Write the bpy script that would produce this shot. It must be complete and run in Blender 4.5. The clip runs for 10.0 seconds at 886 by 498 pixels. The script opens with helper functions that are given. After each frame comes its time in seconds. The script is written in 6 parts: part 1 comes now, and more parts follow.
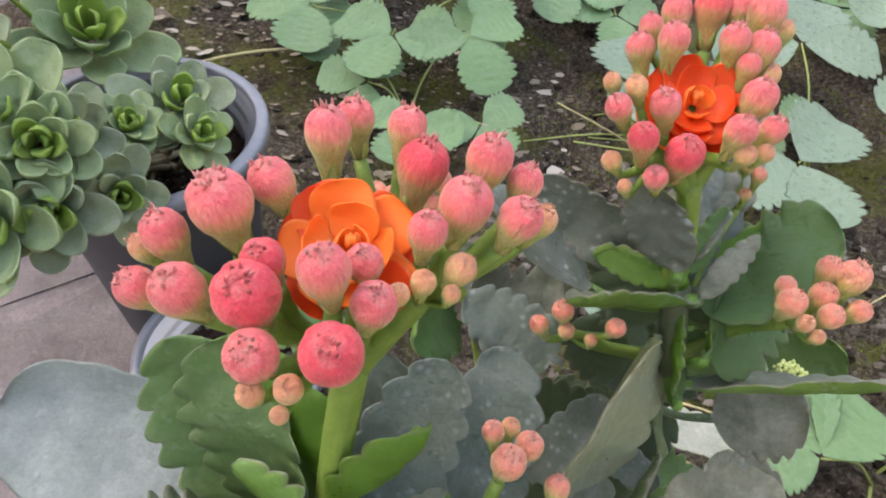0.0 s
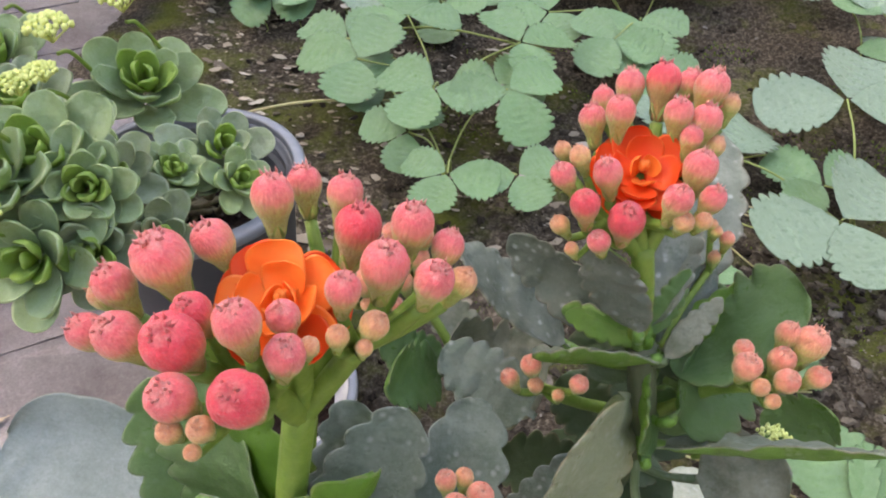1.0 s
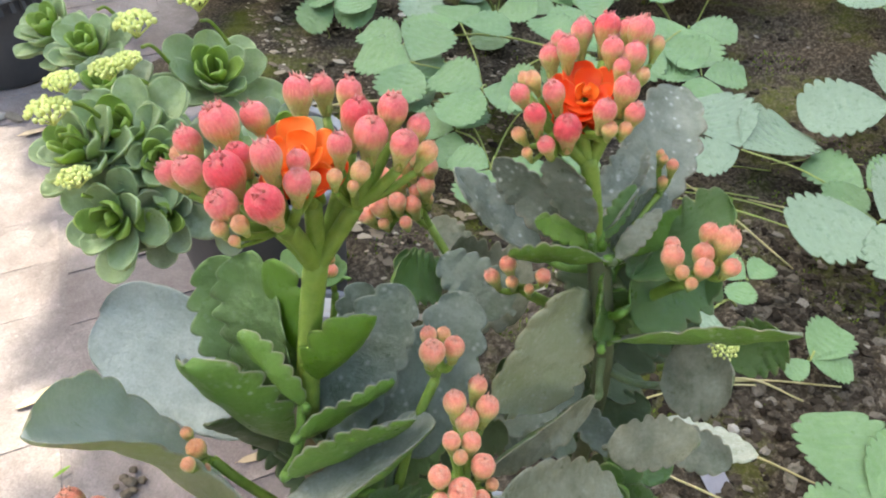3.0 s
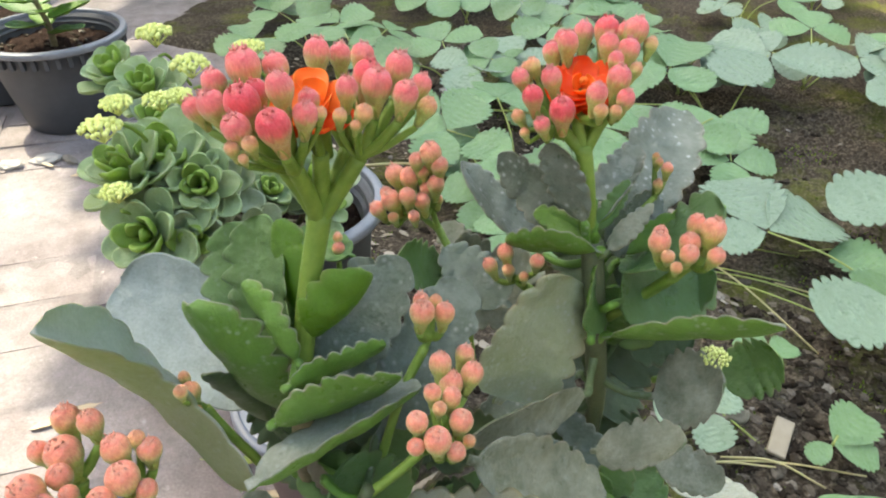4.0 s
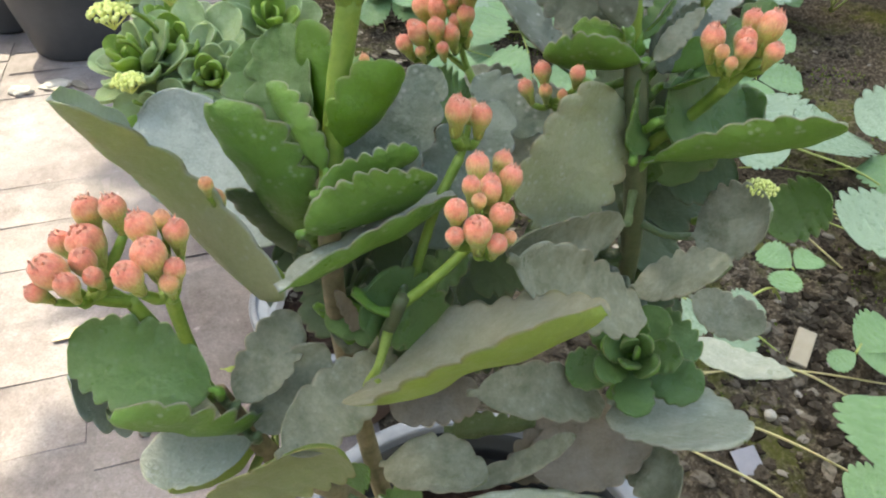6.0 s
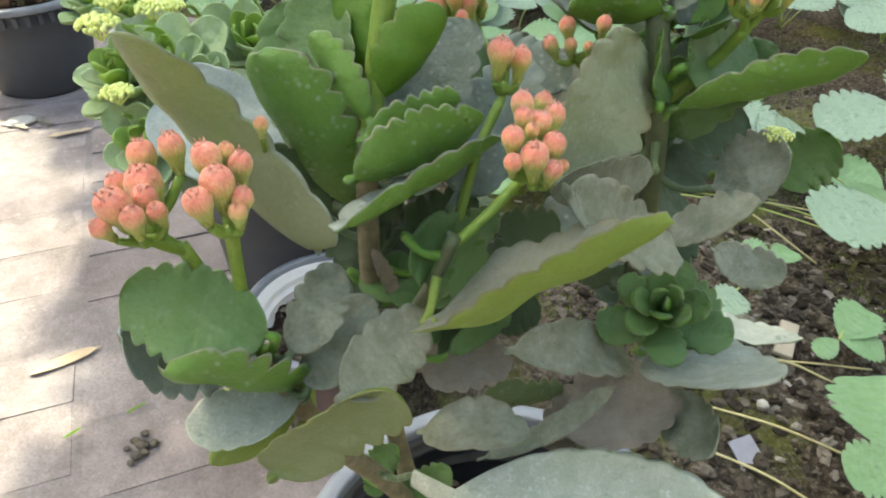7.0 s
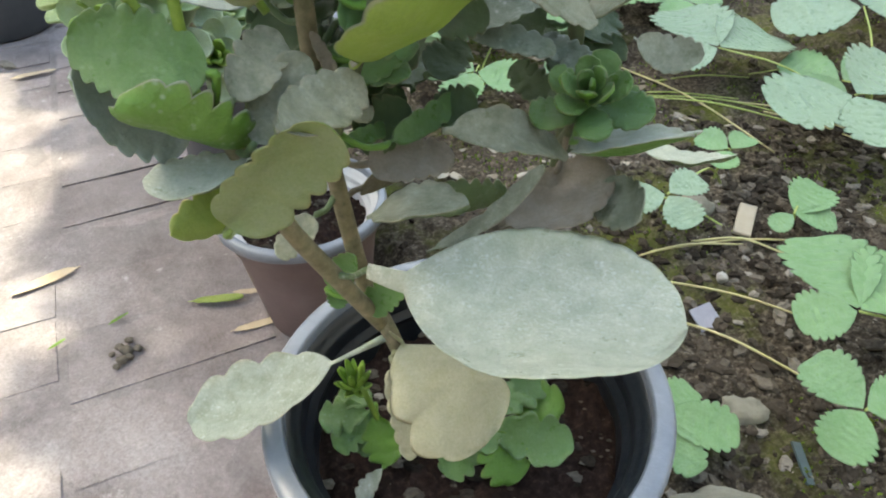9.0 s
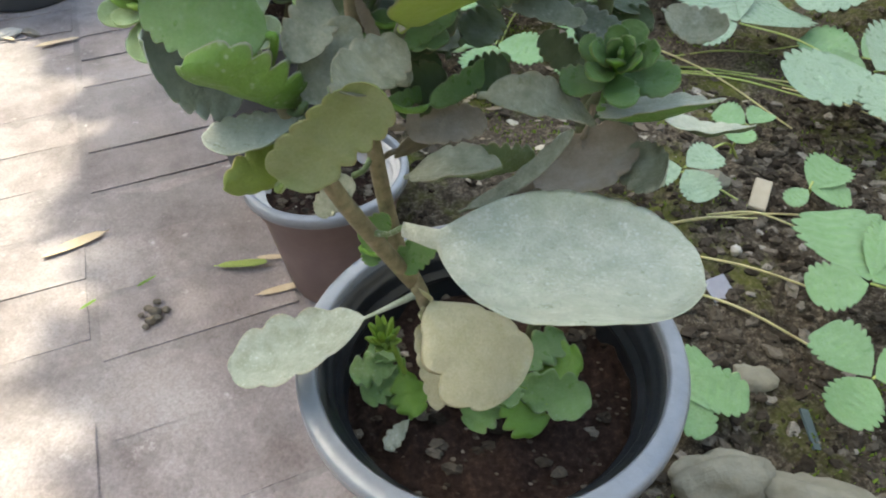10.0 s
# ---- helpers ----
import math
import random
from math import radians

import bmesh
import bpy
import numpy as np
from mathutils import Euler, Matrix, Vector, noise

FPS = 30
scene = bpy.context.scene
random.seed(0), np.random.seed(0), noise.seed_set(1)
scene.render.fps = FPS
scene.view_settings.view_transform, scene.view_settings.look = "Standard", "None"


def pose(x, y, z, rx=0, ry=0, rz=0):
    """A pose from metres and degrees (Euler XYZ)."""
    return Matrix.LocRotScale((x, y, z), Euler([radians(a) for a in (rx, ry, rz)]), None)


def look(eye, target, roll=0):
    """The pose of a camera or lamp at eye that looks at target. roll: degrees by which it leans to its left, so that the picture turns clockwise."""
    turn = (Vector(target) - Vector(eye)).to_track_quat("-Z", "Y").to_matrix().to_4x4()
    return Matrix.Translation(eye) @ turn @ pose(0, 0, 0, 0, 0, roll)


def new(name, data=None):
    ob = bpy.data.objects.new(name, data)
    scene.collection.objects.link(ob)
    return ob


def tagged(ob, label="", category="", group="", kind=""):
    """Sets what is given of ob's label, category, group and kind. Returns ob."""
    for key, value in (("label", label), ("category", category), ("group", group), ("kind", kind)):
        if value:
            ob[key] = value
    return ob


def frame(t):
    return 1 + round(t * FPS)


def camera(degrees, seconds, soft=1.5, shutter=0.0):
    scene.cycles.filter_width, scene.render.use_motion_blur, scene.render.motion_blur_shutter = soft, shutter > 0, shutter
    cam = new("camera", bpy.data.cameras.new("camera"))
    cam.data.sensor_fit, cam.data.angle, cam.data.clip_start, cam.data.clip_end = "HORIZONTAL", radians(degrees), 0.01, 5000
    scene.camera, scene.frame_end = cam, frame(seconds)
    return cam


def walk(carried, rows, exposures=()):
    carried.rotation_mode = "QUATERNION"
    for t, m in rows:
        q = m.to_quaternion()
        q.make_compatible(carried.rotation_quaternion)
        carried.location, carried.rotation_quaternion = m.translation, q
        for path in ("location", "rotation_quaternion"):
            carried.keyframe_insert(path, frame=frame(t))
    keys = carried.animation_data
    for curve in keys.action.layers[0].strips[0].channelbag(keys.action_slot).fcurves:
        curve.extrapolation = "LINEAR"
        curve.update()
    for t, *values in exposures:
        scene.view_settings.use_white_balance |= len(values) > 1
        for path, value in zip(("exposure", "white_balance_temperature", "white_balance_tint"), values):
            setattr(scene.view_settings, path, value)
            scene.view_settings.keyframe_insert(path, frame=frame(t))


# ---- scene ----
cam = camera(65.54, 10.0, soft=2.0, shutter=0.0)
PATH = [
    (0, (0.03893, 0.04881, 0.62119), (0.0464, 1.3844, -0.8675), 5.53),
    (0.5, (0.05143, 0.04801, 0.62684), (-0.0067, 1.4160, -0.8309), 4.62),
    (1, (0.05892, 0.04610, 0.63027), (-0.0920, 1.4630, -0.7732), 2.49),
    (1.5, (0.06305, 0.03564, 0.63535), (-0.1390, 1.3794, -0.8321), 0.54),
    (2, (0.07083, 0.02164, 0.64002), (-0.1730, 1.3548, -0.8308), -1.37),
    (2.3, (0.07463, 0.01188, 0.64463), (-0.1979, 1.3563, -0.8108), -1.83),
    (2.5, (0.07695, 0.00866, 0.64559), (-0.1936, 1.3592, -0.8046), -1.43),
    (4, (0.10428, -0.03177, 0.62135), (-0.3425, 1.5161, -0.5638), 1.61),
    (4.5, (0.10518, -0.03326, 0.62038), (-0.3363, 1.4871, -0.6017), 1.11),
    (5, (0.11049, -0.04737, 0.61117), (-0.3530, 1.4356, -0.6482), 0.75),
    (5.2, (0.10739, -0.05140, 0.60550), (-0.3465, 1.4053, -0.6876), 1.20),
    (6.3, (0.09980, -0.05001, 0.57151), (-0.3397, 1.4058, -0.7276), 0.34),
    (6.5, (0.09131, -0.05424, 0.56609), (-0.3108, 1.4094, -0.7362), 0.86),
    (7, (0.08520, -0.07496, 0.56077), (-0.2832, 1.4691, -0.6559), 0.49),
    (7.5, (0.09225, -0.09455, 0.54390), (-0.3156, 1.4465, -0.6639), -1.75),
    (8, (0.10083, -0.09823, 0.52617), (-0.2316, 1.4625, -0.6794), -1.12),
    (8.5, (0.10518, -0.11428, 0.52077), (-0.1872, 1.4398, -0.7037), -0.54),
    (8.7, (0.11218, -0.12233, 0.51925), (-0.2091, 1.3873, -0.7527), -1.60),
    (9, (0.11296, -0.12697, 0.51964), (-0.1968, 1.3582, -0.7836), -1.61),
    (9.5, (0.11516, -0.13858, 0.52152), (-0.1907, 1.2932, -0.8410), -1.42),
    (10, (0.10704, -0.14580, 0.52506), (-0.2231, 1.2883, -0.8293), -1.50),
]
walk(cam, [(t, look(eye, target, roll)) for t, eye, target, roll in PATH], exposures=((0, 2.62, 7650, 13), (2.0, 2.65, 7700, 9), (2.7, 2.77, 7700, 5), (4.5, 2.69, 7800, 1), (6.5, 2.72, 7900, -1), (7.5, 2.81, 7850, -2), (8.6, 2.86, 7700, -2), (9.3, 2.74, 7500, -1), (10, 2.66, 7500, -1)))

# ---- world, sun, exposure ----
SUN_WAY = Vector((-0.46, 0.22, 0.86)).normalized()
world = bpy.data.worlds.new("sky")
scene.world = world
world.use_nodes = True
wn = world.node_tree.nodes
sky = wn.new("ShaderNodeTexSky")
sky.sky_type = "NISHITA"
sky.sun_disc = False
sky.sun_elevation = math.asin(SUN_WAY.z)
sky.sun_rotation = math.atan2(SUN_WAY.x, SUN_WAY.y)
sky.air_density, sky.dust_density, sky.ozone_density = 1.0, 3.0, 1.0
world.node_tree.links.new(sky.outputs["Color"], wn["Background"].inputs["Color"])
wn["Background"].inputs["Strength"].default_value = 0.15
sun_data = bpy.data.lights.new("sun", "SUN")
sun_data.energy, sun_data.angle, sun_data.color = 1.5, radians(0.5), (1.0, 0.95, 0.86)
sun = new("sun", sun_data)
sun.matrix_world = look(SUN_WAY * 20, (0, 0, 0))


# ---- materials ----
def shader(name, rough=0.6, spec=0.4):
    m = bpy.data.materials.new(name)
    m.use_nodes = True
    n, l = m.node_tree.nodes, m.node_tree.links
    b = n["Principled BSDF"]
    b.inputs["Roughness"].default_value = rough
    b.inputs["Specular IOR Level"].default_value = spec
    return m, n, l, b


def ramp(n, l, source, stops):
    r = n.new("ShaderNodeValToRGB")
    while len(r.color_ramp.elements) < len(stops):
        r.color_ramp.elements.new(0.5)
    for e, (at, c) in zip(r.color_ramp.elements, stops):
        e.position, e.color = at, (*c, 1)
    l.new(source, r.inputs["Fac"])
    return r.outputs["Color"]


def noisy(n, l, scale, detail=4.0, rough=0.6, coord="Object", stretch=(1, 1, 1)):
    c, mp, t = n.new("ShaderNodeTexCoord"), n.new("ShaderNodeMapping"), n.new("ShaderNodeTexNoise")
    mp.inputs["Scale"].default_value = stretch
    if coord == "World":
        c = n.new("ShaderNodeNewGeometry")
        coord = "Position"
    l.new(c.outputs[coord], mp.inputs["Vector"])
    l.new(mp.outputs["Vector"], t.inputs["Vector"])
    t.inputs["Scale"].default_value, t.inputs["Detail"].default_value, t.inputs["Roughness"].default_value = scale, detail, rough
    return t.outputs["Fac"]


def blend(n, l, fac, a, b, mode="MIX"):
    x = n.new("ShaderNodeMix")
    x.data_type, x.blend_type = "RGBA", mode
    for value, key in ((fac, 0), (a, 6), (b, 7)):
        if isinstance(value, (int, float)):
            x.inputs[key].default_value = value
        elif isinstance(value, tuple):
            x.inputs[key].default_value = (*value, 1)
        else:
            l.new(value, x.inputs[key])
    return x.outputs[2]


def bumped(n, l, b, heights, distance):
    bump = n.new("ShaderNodeBump")
    bump.inputs["Strength"].default_value, bump.inputs["Distance"].default_value = 0.6, distance
    l.new(heights, bump.inputs["Height"])
    l.new(bump.outputs["Normal"], b.inputs["Normal"])


def leaf_material(name, dark, light, dust, dust_amount, rough=0.5, edge=(0.30, 0.21, 0.14), glow=0.25, specks=0.0, top=0.0, under=None, even=0.1, scuffs=0.0):
    """Fleshy leaf: two greens, chalky bloom in patches, white specks, reddish rim, light through the flesh."""
    m, n, l, b = shader(name, rough, 0.55)
    info = n.new("ShaderNodeObjectInfo")
    base = blend(n, l, noisy(n, l, 45, 5), dark, light)
    upper, less, extra = n.new("ShaderNodeAttribute"), n.new("ShaderNodeMapRange"), n.new("ShaderNodeMath")
    upper.attribute_name = "upper"
    if under:
        base = blend(n, l, upper.outputs["Fac"], blend(n, l, noisy(n, l, 60, 5), *under), base)
    vary = ramp(n, l, info.outputs["Random"], [(0.0, (0.82, 0.86, 0.82)), (1.0, (1.12, 1.1, 1.05))])
    base = blend(n, l, 1.0, base, vary, "MULTIPLY")
    amount = n.new("ShaderNodeMath")
    amount.operation = "MULTIPLY"
    # the chalky dust lies on the upper side
    less.inputs["To Min"].default_value, less.inputs["To Max"].default_value = 0.12, 1.0
    l.new(upper.outputs["Fac"], less.inputs["Value"])
    l.new(less.outputs["Result"], amount.inputs[1])
    l.new(ramp(n, l, noisy(n, l, 95, 9, 0.75), [(0.30, (dust_amount * even,) * 3), (0.70, (dust_amount,) * 3)]), amount.inputs[0])
    extra.operation = "MULTIPLY_ADD"
    extra.inputs[1].default_value = top
    l.new(upper.outputs["Fac"], extra.inputs[0])
    l.new(amount.outputs[0], extra.inputs[2])
    base = blend(n, l, extra.outputs[0], base, dust)
    if specks:
        # dried white flecks
        v = n.new("ShaderNodeTexVoronoi")
        c = n.new("ShaderNodeTexCoord")
        l.new(c.outputs["Object"], v.inputs["Vector"])
        v.inputs["Scale"].default_value = 330
        near = ramp(n, l, v.outputs["Distance"], [(0.13, (specks,) * 3), (0.36, (0, 0, 0))])
        keep = ramp(n, l, noisy(n, l, 90, 2), [(0.46, (0, 0, 0)), (0.58, (1, 1, 1))])
        both = blend(n, l, 1.0, near, keep, "MULTIPLY")
        base = blend(n, l, both, base, (0.62, 0.66, 0.62))
    if scuffs:
        # the waxy coat has flaked off along ragged curls
        ridge = n.new("ShaderNodeMath")
        ridge.operation = "PINGPONG"
        ridge.inputs[1].default_value = 0.06
        l.new(noisy(n, l, 70, 3, 0.5, stretch=(1, 1.7, 1)), ridge.inputs[0])
        curl = ramp(n, l, ridge.outputs[0], [(0.0, (scuffs,) * 3), (0.012, (0, 0, 0))])
        some = ramp(n, l, noisy(n, l, 48, 2), [(0.46, (0, 0, 0)), (0.58, (1, 1, 1))])
        base = blend(n, l, blend(n, l, 1.0, curl, some, "MULTIPLY"), base, (0.66, 0.68, 0.62))
        shed = ramp(n, l, noisy(n, l, 36, 6, 0.7), [(0.56, (0, 0, 0)), (0.64, (scuffs * 0.45,) * 3)])
        base = blend(n, l, shed, base, (0.30, 0.34, 0.22))
    grain = ramp(n, l, noisy(n, l, 850, 4, 0.7), [(0.3, (0.72, 0.74, 0.72)), (0.7, (1.2, 1.18, 1.2))])
    base = blend(n, l, 0.5, base, grain, "MULTIPLY")
    rim = n.new("ShaderNodeAttribute")
    rim.attribute_name = "rim"
    worn = n.new("ShaderNodeMath")
    worn.operation = "MULTIPLY"
    l.new(rim.outputs["Fac"], worn.inputs[0])
    l.new(ramp(n, l, noisy(n, l, 160, 3), [(0.38, (0.1,) * 3), (0.62, (0.85,) * 3)]), worn.inputs[1])
    base = blend(n, l, worn.outputs[0], base, edge)
    l.new(base, b.inputs["Base Color"])
    gloss = ramp(n, l, noisy(n, l, 130, 6, 0.65), [(0.32, (rough * 0.72,) * 3), (0.68, (min(1.0, rough * 1.5),) * 3)])
    l.new(gloss, b.inputs["Roughness"])
    relief = n.new("ShaderNodeMath")
    relief.operation = "MULTIPLY_ADD"
    relief.inputs[1].default_value = 2.2
    l.new(noisy(n, l, 110, 3, 0.5), relief.inputs[0])
    l.new(noisy(n, l, 420, 7, 0.75), relief.inputs[2])
    bumped(n, l, b, relief.outputs[0], 0.0019)
    t, mixed, outp = n.new("ShaderNodeBsdfTranslucent"), n.new("ShaderNodeMixShader"), n["Material Output"]
    l.new(blend(n, l, 0.65, base, (0.32, 0.52, 0.04)), t.inputs["Color"])
    mixed.inputs[0].default_value = glow
    l.new(b.outputs[0], mixed.inputs[1])
    l.new(t.outputs[0], mixed.inputs[2])
    l.new(mixed.outputs[0], outp.inputs["Surface"])
    return m


GREEN_UNDER = ((0.10, 0.235, 0.026), (0.17, 0.34, 0.048))
DULL_UNDER = ((0.065, 0.115, 0.04), (0.11, 0.165, 0.065))
leaf_green = leaf_material("leaf_green", (0.050, 0.13, 0.024), (0.09, 0.20, 0.043), (0.25, 0.34, 0.20), 0.24, 0.32, glow=0.2, under=GREEN_UNDER)
leaf_fresh = leaf_material("leaf_fresh", (0.085, 0.205, 0.016), (0.145, 0.30, 0.03), (0.27, 0.34, 0.16), 0.15, 0.34, glow=0.3)
leaf_dusty = leaf_material("leaf_dusty", (0.056, 0.078, 0.040), (0.10, 0.125, 0.065), (0.48, 0.48, 0.39), 0.64, 0.36, glow=0.1, specks=0.12, under=DULL_UNDER)
leaf_spotted = leaf_material("leaf_spotted", (0.042, 0.066, 0.042), (0.08, 0.105, 0.075), (0.34, 0.37, 0.32), 0.55, 0.33, glow=0.08, specks=0.5, under=GREEN_UNDER)
leaf_pale = leaf_material("leaf_pale", (0.15, 0.19, 0.13), (0.21, 0.25, 0.175), (0.52, 0.54, 0.44), 0.85, 0.34, edge=(0.44, 0.46, 0.26), glow=0.12, specks=0.5, top=0.12, under=DULL_UNDER, even=0.35, scuffs=0.55)
leaf_bluepale = leaf_material("leaf_bluepale", (0.17, 0.22, 0.20), (0.24, 0.29, 0.27), (0.46, 0.52, 0.50), 0.7, 0.4, edge=(0.3, 0.34, 0.28), glow=0.1, under=DULL_UNDER)
leaf_paletop = leaf_material("leaf_paletop", (0.14, 0.175, 0.125), (0.20, 0.235, 0.17), (0.46, 0.48, 0.42), 0.8, 0.38, glow=0.14, specks=0.3, under=GREEN_UNDER)
leaf_oliveblade = leaf_material("leaf_oliveblade", (0.14, 0.15, 0.10), (0.20, 0.205, 0.145), (0.36, 0.345, 0.29), 0.75, 0.45, edge=(0.36, 0.27, 0.09), glow=0.28, under=((0.21, 0.31, 0.05), (0.30, 0.40, 0.085)))
# darker copy of the green leaf; its colour holds the shade between leaves
leaf_inner_shade = leaf_material("leaf_inner_shade", (0.022, 0.052, 0.014), (0.038, 0.082, 0.024), (0.16, 0.20, 0.13), 0.12, 0.4, glow=0.12)
leaf_slate = leaf_material("leaf_slate", (0.042, 0.072, 0.045), (0.078, 0.118, 0.08), (0.31, 0.36, 0.33), 0.5, 0.34, edge=(0.38, 0.40, 0.36), glow=0.1, specks=0.3, under=DULL_UNDER)
leaf_mid = leaf_material("leaf_mid", (0.07, 0.165, 0.033), (0.12, 0.24, 0.054), (0.29, 0.37, 0.24), 0.28, 0.33, edge=(0.34, 0.36, 0.26), glow=0.2, specks=0.1, under=GREEN_UNDER)
leaf_boat = leaf_material("leaf_boat", (0.30, 0.36, 0.34), (0.38, 0.44, 0.42), (0.55, 0.60, 0.58), 0.75, 0.38, glow=0.4, specks=0.2, under=((0.27, 0.29, 0.16), (0.36, 0.37, 0.23)))
leaf_olivetop = leaf_material("leaf_olivetop", (0.22, 0.265, 0.145), (0.31, 0.355, 0.21), (0.48, 0.50, 0.38), 0.6, 0.36, edge=(0.40, 0.22, 0.14), glow=0.2, specks=0.3, under=((0.12, 0.16, 0.07), (0.17, 0.21, 0.10)))
leaf_aged = leaf_material("leaf_aged", (0.20, 0.27, 0.06), (0.29, 0.36, 0.10), (0.36, 0.38, 0.24), 0.4, 0.5, edge=(0.44, 0.25, 0.10), glow=0.3, top=0.3)
leaf_brown = leaf_material("leaf_brown", (0.155, 0.125, 0.095), (0.225, 0.18, 0.14), (0.37, 0.335, 0.29), 0.6, 0.6, glow=0.1)
leaf_tan = leaf_material("leaf_tan", (0.36, 0.325, 0.18), (0.50, 0.455, 0.28), (0.58, 0.555, 0.42), 0.7, 0.5, edge=(0.58, 0.50, 0.30), glow=0.2, even=0.3)
leaf_sedum = leaf_material("leaf_sedum", (0.21, 0.34, 0.11), (0.34, 0.47, 0.19), (0.52, 0.60, 0.44), 0.5, 0.33, edge=(0.55, 0.64, 0.36), glow=0.2, even=0.3)
leaf_sedum_grey = leaf_material("leaf_sedum_grey", (0.22, 0.31, 0.15), (0.33, 0.41, 0.22), (0.42, 0.47, 0.38), 0.7, 0.38, edge=(0.36, 0.42, 0.28), glow=0.14)
leaf_strawberry = leaf_material("leaf_strawberry", (0.06, 0.185, 0.032), (0.105, 0.27, 0.058), (0.33, 0.45, 0.30), 0.5, 0.34, edge=(0.27, 0.46, 0.15), glow=0.18, even=0.45)
leaf_strawberry_grey = leaf_material("leaf_strawberry_grey", (0.085, 0.17, 0.075), (0.13, 0.225, 0.11), (0.38, 0.475, 0.39), 0.46, 0.3, edge=(0.34, 0.46, 0.30), glow=0.12, even=0.6)
leaf_lime = leaf_material("leaf_lime", (0.20, 0.34, 0.05), (0.30, 0.46, 0.08), (0.38, 0.5, 0.2), 0.3, 0.45, edge=(0.42, 0.54, 0.2), glow=0.3)
leaf_twotone = leaf_material("leaf_twotone", (0.12, 0.16, 0.10), (0.19, 0.23, 0.15), (0.42, 0.44, 0.38), 0.7, 0.36, glow=0.2, specks=0.3, under=GREEN_UNDER)
leaf_tree = leaf_material("leaf_tree", (0.05, 0.10, 0.03), (0.08, 0.14, 0.05), (0.1, 0.15, 0.08), 0.2, 0.5, glow=0.3)


def stem_material(name, low, high, rough=0.5):
    m, n, l, b = shader(name, rough, 0.4)
    c = blend(n, l, ramp(n, l, noisy(n, l, 150, 6, 0.7), [(0.3, (0, 0, 0)), (0.7, (1, 1, 1))]), low, high)
    l.new(c, b.inputs["Base Color"])
    b.inputs["Subsurface Weight"].default_value = 0.1
    b.inputs["Subsurface Radius"].default_value = (0.002, 0.004, 0.001)
    bumped(n, l, b, noisy(n, l, 320, 5, 0.7), 0.0009)
    return m


stem_green = stem_material("stem_green", (0.12, 0.205, 0.03), (0.21, 0.30, 0.055))
stem_lime = stem_material("stem_lime", (0.30, 0.36, 0.07), (0.44, 0.46, 0.14))
stem_dark = stem_material("stem_dark", (0.06, 0.085, 0.04), (0.11, 0.12, 0.06))
stem_woody = stem_material("stem_woody", (0.11, 0.10, 0.05), (0.27, 0.225, 0.14), 0.75)
straw = stem_material("straw", (0.42, 0.38, 0.18), (0.52, 0.48, 0.25), 0.7)
runner_green = stem_material("runner_green", (0.26, 0.36, 0.08), (0.40, 0.44, 0.16), 0.6)


def bud_material(name, base, body, crown, tip):
    """Closed bud: greenish foot, rosy body, darker crown with streaks along the folded petals."""
    m, n, l, b = shader(name, 0.42, 0.4)
    c, sep = n.new("ShaderNodeTexCoord"), n.new("ShaderNodeSeparateXYZ")
    l.new(c.outputs["Object"], sep.inputs[0])
    wob, add = noisy(n, l, 2.2, 3), n.new("ShaderNodeMath")
    mul = n.new("ShaderNodeMath")
    mul.operation = "MULTIPLY_ADD"
    mul.inputs[1].default_value, mul.inputs[2].default_value = 1.0, -0.5
    l.new(wob, mul.inputs[0])
    l.new(sep.outputs["Z"], add.inputs[0])
    l.new(mul.outputs[0], add.inputs[1])
    rng = n.new("ShaderNodeMapRange")
    rng.inputs["From Min"].default_value, rng.inputs["From Max"].default_value = -1.6, 1.35
    l.new(add.outputs[0], rng.inputs["Value"])
    colour = ramp(n, l, rng.outputs["Result"], [(0.34, base), (0.60, body), (0.82, crown), (1.0, tip)])
    streak = ramp(n, l, noisy(n, l, 3.0, 6, 0.7, stretch=(3, 3, 0.5)), [(0.35, (0.80, 0.60, 0.62)), (0.65, (1.12, 1.35, 1.3))])
    colour = blend(n, l, 0.75, colour, streak, "MULTIPLY")
    freckle = ramp(n, l, noisy(n, l, 9, 6, 0.7, stretch=(2, 2, 0.5)), [(0.56, (0, 0, 0)), (0.72, (0.5, 0.5, 0.5))])
    colour = blend(n, l, freckle, colour, (0.75, 0.45, 0.42))
    seam = n.new("ShaderNodeAttribute")
    seam.attribute_name = "rim"
    colour = blend(n, l, seam.outputs["Fac"], colour, blend(n, l, 1.0, colour, (0.86, 0.70, 0.70), "MULTIPLY"))
    l.new(colour, b.inputs["Base Color"])
    b.inputs["Subsurface Weight"].default_value = 0.15
    b.inputs["Subsurface Radius"].default_value = (0.004, 0.0015, 0.001)
    b.inputs["Sheen Weight"].default_value = 0.15
    bumped(n, l, b, noisy(n, l, 3, 4, stretch=(3, 3, 0.6)), 0.0012)
    return m


bud_ripe = bud_material("bud_ripe", (0.56, 0.34, 0.12), (0.77, 0.11, 0.11), (0.72, 0.05, 0.08), (0.72, 0.22, 0.20))
bud_pink = bud_material("bud_pink", (0.50, 0.45, 0.13), (0.78, 0.25, 0.19), (0.76, 0.12, 0.14), (0.72, 0.34, 0.28))
bud_coral = bud_material("bud_coral", (0.42, 0.44, 0.10), (0.74, 0.38, 0.19), (0.77, 0.23, 0.16), (0.72, 0.40, 0.28))
bud_young = bud_material("bud_young", (0.40, 0.46, 0.11), (0.70, 0.47, 0.18), (0.72, 0.31, 0.16), (0.66, 0.34, 0.20))
bud_yellow, yn, yl, yb = shader("bud_yellow", 0.5)
